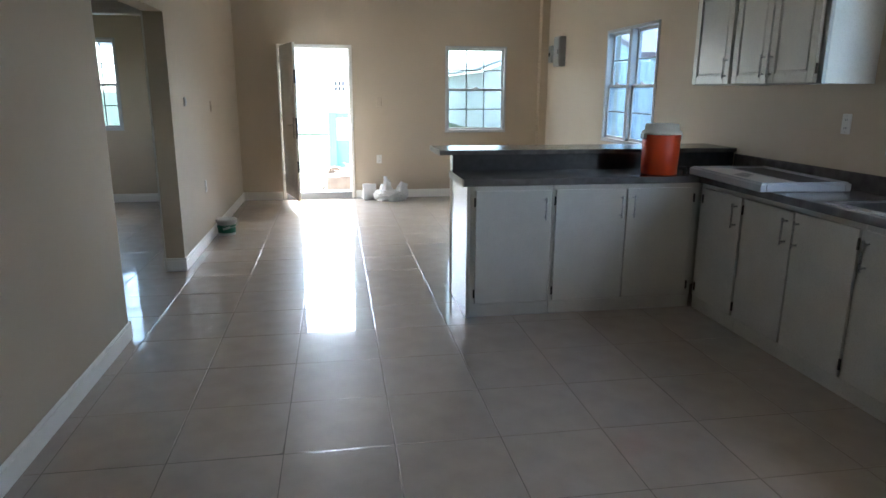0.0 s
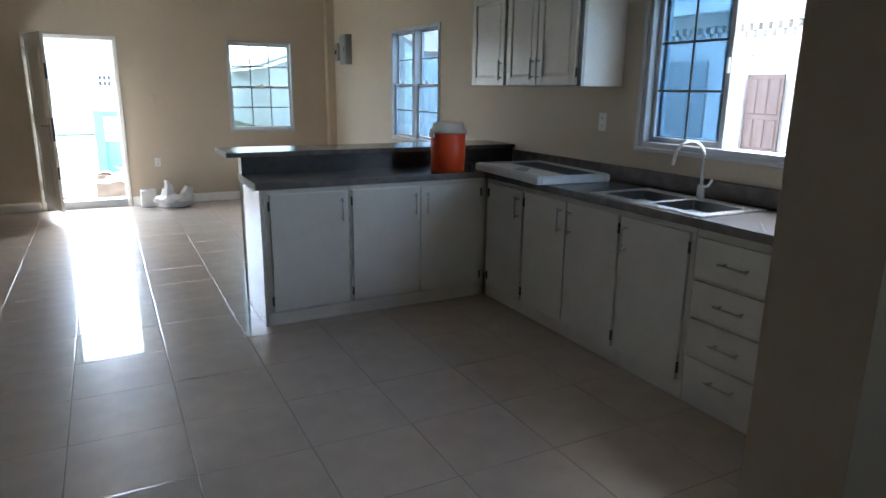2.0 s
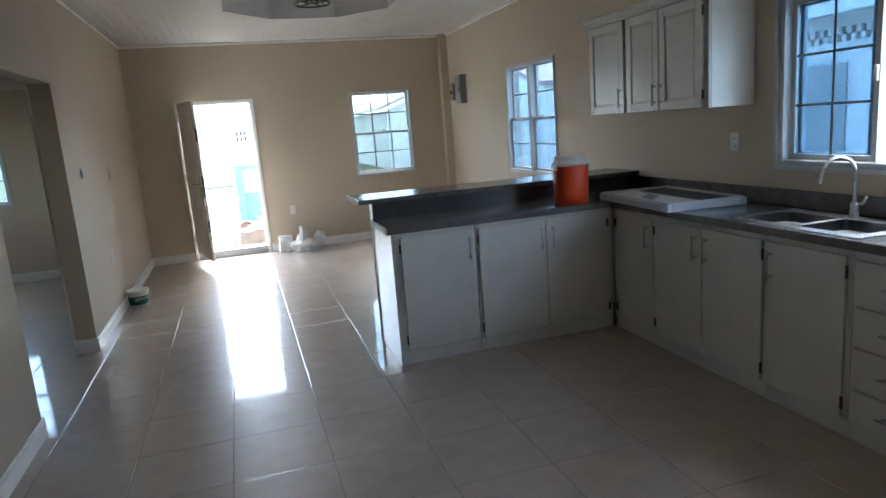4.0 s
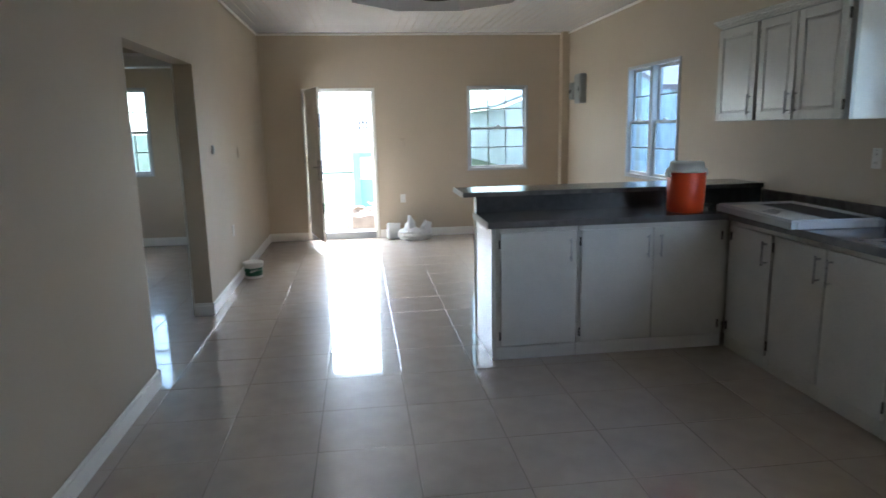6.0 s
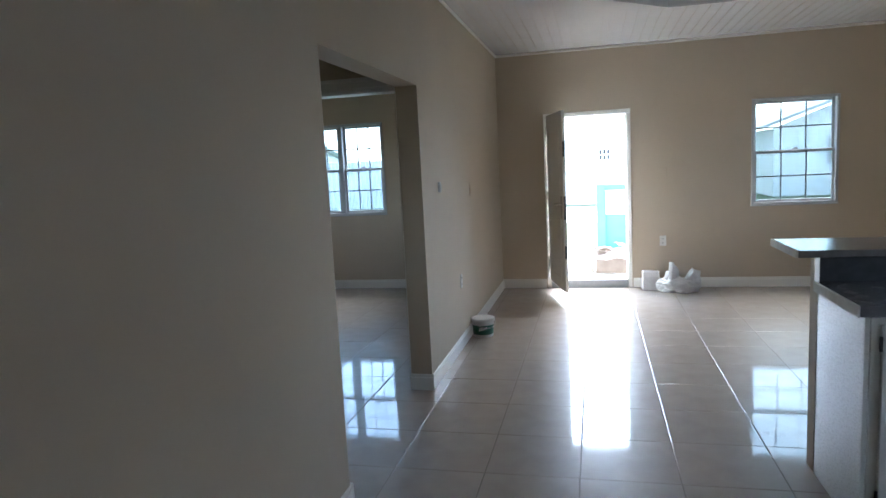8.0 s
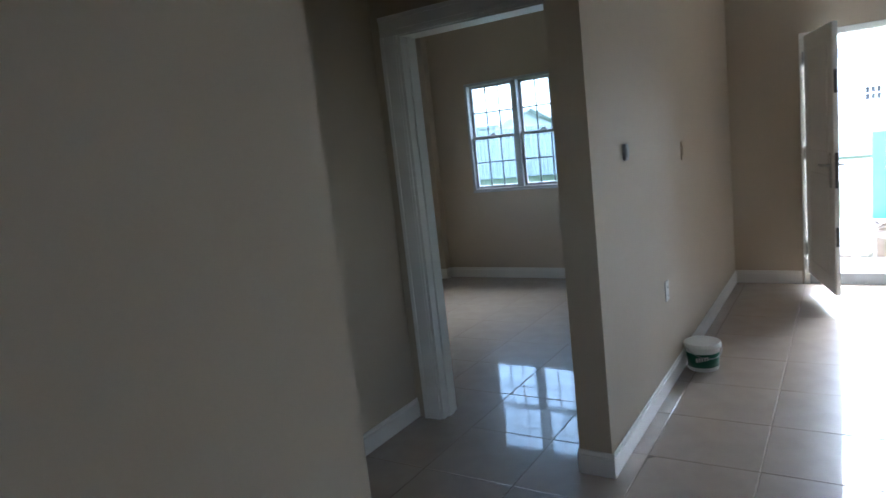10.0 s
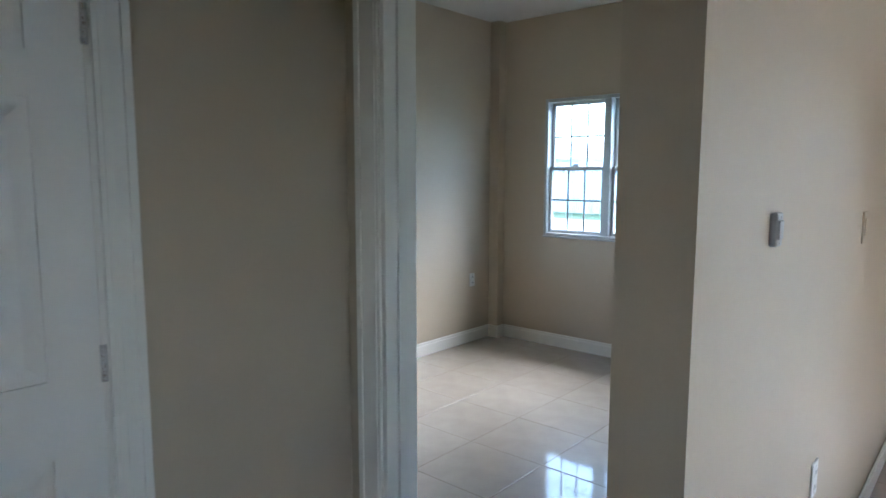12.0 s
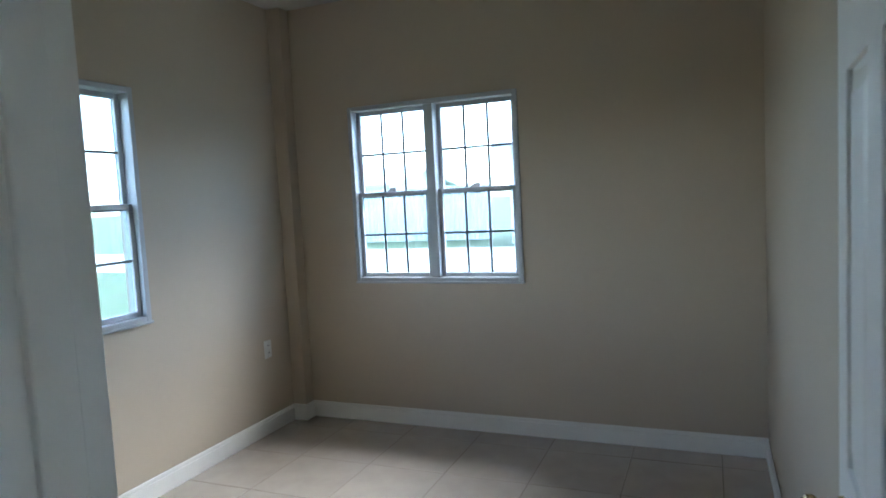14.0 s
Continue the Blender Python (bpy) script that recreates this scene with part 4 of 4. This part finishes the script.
gate = thing("cyan_gate_wall", (1.9, 14.5, -0.16), "cyan painted low gate wall with a blue lower panel", "gate")
part("pillar", boxes((1.13, 1.29, 14.42, 14.58, -0.16, 1.04), bev=0.01), CYAN, gate)
part("pillar", boxes((3.05, 3.21, 14.42, 14.58, -0.16, 1.04), bev=0.01), CYAN, gate)
part("top_rail", boxes((1.29, 3.05, 14.45, 14.55, 0.93, 1.03), bev=0.006), CYAN, gate)
part("upper_panel", boxes((1.29, 3.05, 14.49, 14.51, 0.48, 0.93)), WHITEH, gate)
part("lower_panel", boxes((1.29, 3.05, 14.47, 14.53, -0.16, 0.48), bev=0.004), CYAN, gate)


def sheet(c, size, tilt, seed):
    """A bent, torn sheet of cardboard."""
    bm = bmesh.new()
    bmesh.ops.create_grid(bm, x_segments=8, y_segments=6, size=0.5)
    m = pose(*c, *tilt)
    for v in bm.verts:
        p = Vector((v.co.x * size[0], v.co.y * size[1], 0.05 * noise.noise(v.co * 3 + Vector((seed, 0, 0)))))
        v.co = m @ p
    ret = bmesh.ops.extrude_face_region(bm, geom=bm.faces[:])
    bmesh.ops.translate(bm, vec=(0, 0, 0.008), verts=[g for g in ret["geom"] if isinstance(g, bmesh.types.BMVert)])
    return bm


box1 = thing("cardboard_box", (1.4, 11.95, -0.125), "opened brown cardboard box with torn flaps outside the door", "box")
part("box_side", boxes((1.10, 1.66, 11.72, 11.73, -0.124, 0.10)), CARDB, box1)
part("box_side", boxes((1.10, 1.66, 12.14, 12.15, -0.124, 0.10)), CARDB, box1)
part("box_side", boxes((1.10, 1.11, 11.73, 12.14, -0.124, 0.10)), CARDB, box1)
part("box_side", boxes((1.65, 1.66, 11.73, 12.14, -0.124, 0.10)), CARDB, box1)
part("flap", sheet((1.38, 11.68, 0.13), (0.60, 0.22), (24, 0, 2), 1), CARDB, box1)
part("flap", sheet((1.35, 11.92, 0.17), (0.50, 0.34), (-8, 6, 12), 2), CARDB, box1)
part("flap", sheet((1.12, 11.86, 0.16), (0.34, 0.26), (6, -18, -24), 3), CARDB, box1)
part("flap", sheet((1.55, 12.0, 0.20), (0.30, 0.30), (14, 16, 30), 4), CARDB, box1)
pp = thing("crumpled_sacks", (1.45, 11.95, 0.16), "crumpled pale paper sacks heaped on the cardboard box", "sack")
smooth(part("sack", lump((1.48, 11.90, 0.11), (0.17, 0.14, 0.06), 7, 0.4, 3), BAG, pp))
smooth(part("sack", lump((1.22, 11.98, 0.12), (0.14, 0.12, 0.055), 9, 0.4, 3), CARDB, pp))
st = thing("broken_block", (0.98, 11.72, -0.125), "broken grey concrete block beside the box", "block")
part("block", lump((1.0, 11.75, -0.13), (0.07, 0.06, 0.06), 4, 0.25, 2), CONC, st)
pl = thing("wood_offcut", (0.75, 11.8, -0.125), "pale wooden offcut lying on the concrete", "board")
part("board", boxes((0.62, 0.88, 11.70, 11.88, -0.124, -0.100), bev=0.004), CARDB, pl)


def house(name, label, x0, x1, y0, y1, h, roof_h, openings, roof_mat, along="x"):
    """A plain house: walls with openings on the side facing -y, gable roof, sills and panes."""
    t = thing(name, ((x0 + x1) / 2, y0, -0.16), label, "house")
    us = sorted({x0, x1, *(o[0] for o in openings), *(o[1] for o in openings)})
    zs = sorted({-0.16, h, *(o[2] for o in openings), *(o[3] for o in openings)})
    bm = slab_with_holes(us, zs, lambda u, z: not any(o[0] < u < o[1] and o[2] < z < o[3] for o in openings), lambda u, w, z: (u, w, z), y0, y0 + 0.2)
    part("wall", bm, WHITEH, t)
    part("wall", boxes((x0, x0 + 0.2, y0 + 0.2, y1, -0.16, h), (x1 - 0.2, x1, y0 + 0.2, y1, -0.16, h), (x0, x1, y1, y1 + 0.2, -0.16, h)), WHITEH, t)
    o = 0.45
    bm = bmesh.new()
    ym = (y0 + y1) / 2
    pr = [(y0 - o, h - 0.02), (ym, h + roof_h), (y1 + o, h - 0.02), (y1 + o, h + 0.10), (ym, h + roof_h + 0.13), (y0 - o, h + 0.10)] if along == "x" else None
    if along == "x":
        a = [bm.verts.new((x0 - o, y, z)) for y, z in pr]
        b = [bm.verts.new((x1 + o, y, z)) for y, z in pr]
    else:
        xm = (x0 + x1) / 2
        pr = [(x0 - o, h - 0.02), (xm, h + roof_h), (x1 + o, h - 0.02), (x1 + o, h + 0.10), (xm, h + roof_h + 0.13), (x0 - o, h + 0.10)]
        a = [bm.verts.new((x, y0 - o, z)) for x, z in pr]
        b = [bm.verts.new((x, y1 + o, z)) for x, z in pr]
    for k in range(6):
        bm.faces.new((a[k], a[(k + 1) % 6], b[(k + 1) % 6], b[k]))
    bm.faces.new((a[0], a[1], a[4], a[5])), bm.faces.new((a[1], a[2], a[3], a[4]))
    bm.faces.new((b[0], b[1], b[4], b[5])), bm.faces.new((b[1], b[2], b[3], b[4]))
    part("roof", bm, roof_mat, t)
    if along == "x":
        for q in (x0 + 0.02, x1 - 0.17):
            bm = bmesh.new()
            bm.faces.new([bm.verts.new(p) for p in ((q, y0, h), (q, y1, h), (q, ym, h + roof_h))])
            ret = bmesh.ops.extrude_face_region(bm, geom=bm.faces[:])
            bmesh.ops.translate(bm, vec=(0.15, 0, 0), verts=[g for g in ret["geom"] if isinstance(g, bmesh.types.BMVert)])
            part("gable", bm, WHITEH, t)
    if along == "y":
        bm = bmesh.new()
        bm.faces.new([bm.verts.new(p) for p in ((x0, y0 + 0.02, h), (x1, y0 + 0.02, h), ((x0 + x1) / 2, y0 + 0.02, h + roof_h))])
        ret = bmesh.ops.extrude_face_region(bm, geom=bm.faces[:])
        bmesh.ops.translate(bm, vec=(0, 0.15, 0), verts=[g for g in ret["geom"] if isinstance(g, bmesh.types.BMVert)])
        part("gable", bm, WHITEH, t)
    for q in openings:
        if q[1] - q[0] < 0.3:
            # dark sheet behind each vent stands in for the shade inside
            part("vent_back", boxes((q[0], q[1], y0 + 0.12, y0 + 0.14, q[2], q[3])), DARKG, t)
            continue
        w = part("window", boxes((q[0], q[0] + 0.06, y0 + 0.05, y0 + 0.12, q[2], q[3]), (q[1] - 0.06, q[1], y0 + 0.05, y0 + 0.12, q[2], q[3]), (q[0] + 0.06, q[1] - 0.06, y0 + 0.05, y0 + 0.12, q[2], q[2] + 0.06), (q[0] + 0.06, q[1] - 0.06, y0 + 0.05, y0 + 0.12, q[3] - 0.06, q[3])), VINYL, t)
        part("pane", boxes((q[0] + 0.06, q[1] - 0.06, y0 + 0.08, y0 + 0.09, q[2] + 0.06, q[3] - 0.06)), GREYM, w)
    return t


vents = [(1.29 + 0.14 * i, 1.39 + 0.14 * i, 1.46 + 0.20 * j, 1.62 + 0.20 * j) for i in range(3) for j in range(2)]
house("neighbour_house", "white rendered house with a block vent across the road", -6.5, 4.4, 27.0, 34.0, 3.0, 1.6, [(-0.6, 0.42, 0.9, 2.3), (-4.5, -3.2, 0.9, 2.2), *vents], ROOFM)
house("neighbour_house", "white gabled house seen beyond the lawn", 7.3, 15.5, 27.5, 36.0, 2.25, 1.6, [(9.0, 10.2, 0.9, 1.9)], ROOFM, along="y")
house("neighbour_house", "pale house with a light metal roof far down the road", -26, -15.5, 36, 44, 2.2, 0.9, [(-24, -22.6, 0.9, 2.1), (-19.5, -18, 0.9, 2.1)], FENCEM)
house("neighbour_house", "small white house with a red roof behind the metal fence", 9.0, 17.0, 16.5, 23.0, 2.3, 1.2, [(10.5, 11.7, 0.9, 2.0)], REDROOF)


def fence(name, label, x0, x1, y, h):
    t = thing(name, ((x0 + x1) / 2, y, -0.16), label, "fence")
    n = int((x1 - x0) / 0.9)
    for k in range(n):
        a = x0 + k * 0.9
        bm = bmesh.new()
        top = []
        for i in range(19):
            u = a + 0.9 * i / 18
            d = 0.018 * (1 if i % 4 < 2 else -1)
            top.append((bm.verts.new((u, y + d, -0.14)), bm.verts.new((u, y + d, h))))
        for (p, q), (r, s_) in zip(top, top[1:]):
            bm.faces.new((p, r, s_, q))
        part("sheet", bm, FENCEM, t)
        part("post", boxes((a - 0.03, a + 0.03, y + 0.025, y + 0.085, -0.16, h + 0.04), bev=0.004), FENCEM, t)
    part("rail", boxes((x0, x1, y + 0.022, y + 0.06, h - 0.2, h - 0.14)), FENCEM, t)


fence("sheet_fence", "white ribbed metal sheet fence in the side yard", 4.9, 10.3, 13.6, 2.05)
fence("sheet_fence", "pale ribbed metal fence along the yard's far edge", -24.0, -7.8, 29.0, 1.9)


def side_house():
    """The house close by the kitchen window: wall along y with a recess, shutter, block frieze and eave."""
    x, t = 9.5, thing("side_house", (10, 7, -0.16), "white neighbouring house with a brown shuttered window and tiled eave", "house")
    rec = (6.68, 7.58, 0.65, 2.02)
    us, zs = [1.0, rec[0], rec[1], 12.5], [-0.16, rec[2], rec[3], 2.24, 2.44, 2.62]
    bm = slab_with_holes(us, zs, lambda u, z: not (rec[0] < u < rec[1] and rec[2] < z < rec[3]) and not (2.24 < z < 2.44), lambda u, w, z: (w, u, z), x, x + 0.22)
    part("wall", bm, SIDEH, t)
    part("recess_back", boxes((x + 0.22, x + 0.26, 1.0, 12.5, -0.16, 2.62)), SIDEH, t)
    sh = part("shutter", boxes((x + 0.10, x + 0.14, 6.95, 7.52, 0.66, 1.74), bev=0.004), BROWNW, t, "brown stained panelled wooden shutter")
    for a, b in ((6.99, 7.12), (7.17, 7.30), (7.35, 7.48)):
        for c, d in ((0.72, 1.12), (1.19, 1.68)):
            part("panel", boxes((x + 0.088, x + 0.102, a, b, c, d), bev=0.008), BROWNW, sh)
    fz = part("frieze", boxes((x + 0.10, x + 0.13, 1.0, 12.5, 2.24, 2.44)), CONC, t, "pierced block frieze under the eave")
    me = None
    for k in range(46):
        for j in range(2):
            y0 = 4.0 + 0.15 * k + 0.075 * j
            o = part("block", boxes((x, x + 0.10, y0, y0 + 0.085, 2.245 + 0.10 * j, 2.335 + 0.10 * j), bev=0.004), SIDEH, fz) if me is None else new("block", me)
            if me is None:
                me, first = o.data, (y0, 2.245)
            else:
                o.parent = fz
                o.location = (0, y0 - first[0], 0.10 * j)
    part("eave", boxes((x - 0.45, x + 0.3, 0.6, 12.9, 2.62, 2.72), (x - 0.48, x - 0.40, 0.6, 12.9, 2.58, 2.80), bev=0.01), SIDEH, t)
    bm = bmesh.new()
    for k in range(120):
        y0 = 0.6 + 0.1025 * k
        cyl(bm, (x - 0.52, y0, 2.84), (x + 3.2, y0, 4.15), 0.055, n=8)
    part("roof", bm, ROOFM, t)
    part("roof_deck", boxes((x - 0.4, x + 6.5, 0.6, 12.9, 2.73, 2.78)), SIDEH, t)
    # second opening, arched
    part("arch_surround", boxes((x - 0.03, x - 0.002, 8.15, 8.95, 0.6, 1.95), bev=0.008), GREYM, t)


side_house()


def tree(x, y, h, seed):
    r = random.Random(seed)
    t = thing("tree", (x, y, -0.16), "leafy green tree beyond the yard", "tree", group="distant trees")
    bm = cyl(bmesh.new(), (x, y, -0.16), (x + 0.1, y, h * 0.45), 0.16, 0.10, 10)
    tips = []
    for k in range(7):
        a, e = 2 * math.pi * k / 7 + r.uniform(-0.3, 0.3), r.uniform(0.5, 1.1)
        tip = Vector((x + math.cos(a) * h * 0.28, y + math.sin(a) * h * 0.28, h * (0.45 + 0.32 * e)))
        cyl(bm, (x + 0.1, y, h * 0.43), tip, 0.06, 0.02, 6)
        tips.append(tip)
    tips.append(Vector((x, y, h * 0.85)))
    part("trunk", bm, BARK, t)
    vs, fs = [], []
    for tip in tips:
        for k in range(130):
            p = tip + Vector((r.gauss(0, 1), r.gauss(0, 1), r.gauss(0, 0.7))) * h * 0.10
            q = Euler((r.uniform(0, 6), r.uniform(0, 6), r.uniform(0, 6))).to_matrix()
            n = len(vs)
            for c in ((-0.13, 0, 0), (0, -0.05, 0.02), (0.13, 0, 0), (0, 0.05, 0.02)):
                vs.append(p + q @ Vector(c))
            fs.append((n, n + 1, n + 2, n + 3))
    me = bpy.data.meshes.new("crown")
    me.from_pydata([tuple(v - Vector((x, y, -0.16))) for v in vs], [], fs)
    me.materials.append(LEAF)
    ob = new("crown", me)
    ob.parent = t


for k, (x, y, h) in enumerate(((5.6, 46, 3.6), (-34, 60, 5.0))):
    tree(x, y, h, k)

# ---- floor ----
floor = tagged(part("floor", boxes((XB - 0.15, XR + 0.15, -1.75, YF + 0.16, -0.14, -0.0013)), GROUT), "grouted floor of glossy beige square tiles", "floor", kind="structure")
P0, GX, GY = 0.461, 0.545, 3.42


def tile_mesh():
    """A square tile with a softly rounded rim that falls to a narrow joint."""
    bm = bmesh.new()
    rings = []
    for h, z in ((P0 / 2 - 0.0012, -0.008), (P0 / 2 - 0.0012, -0.0017), (P0 / 2 - 0.0026, -0.0005), (P0 / 2 - 0.0058, 0.0)):
        rings.append([bm.verts.new((x, y, z)) for x, y in ((-h, -h), (h, -h), (h, h), (-h, h))])
    for a, c in zip(rings, rings[1:]):
        for i in range(4):
            bm.faces.new((a[i], a[(i + 1) % 4], c[(i + 1) % 4], c[i]))
    bm.faces.new(rings[-1])
    me = bpy.data.meshes.new("tile")
    bm.to_mesh(me)
    bm.free()
    me.materials.append(TILE)
    return me


tile = tile_mesh()
rng = random.Random(4)
rest = bmesh.new()
for i in range(-9, 9):
    for j in range(-12, 16):
        x, y = GX + (i + 0.5) * P0, GY + (j + 0.5) * P0
        in_main = -0.3 < x < XR + 0.3 and -1.9 < y < YF + 0.2
        in_hall = -1.9 < x <= 0 and 4.3 < y < 6.9
        in_bed = XB - 0.3 < x <= 0 and 6.6 < y < YG + 0.2
        if not (in_main or in_hall or in_bed):
            continue
        if x + P0 / 2 < XR + 0.2 and y > 0.8 and not (x > 3.9 and y < 5.5):
            t = new("tile", tile)
            t.location = (x, y, rng.uniform(-0.0003, 0.0003))
            t.rotation_euler = (rng.gauss(0, 0.0012), rng.gauss(0, 0.0012), 0)
            t.parent = floor
        else:
            rest.from_mesh(tile)
            n = len(rest.verts)
            rest.verts.ensure_lookup_table()
            for v in rest.verts[n - 16:]:
                v.co.x += x
                v.co.y += y
tagged(part("tile_rest", rest, TILE, floor), kind="stuff")
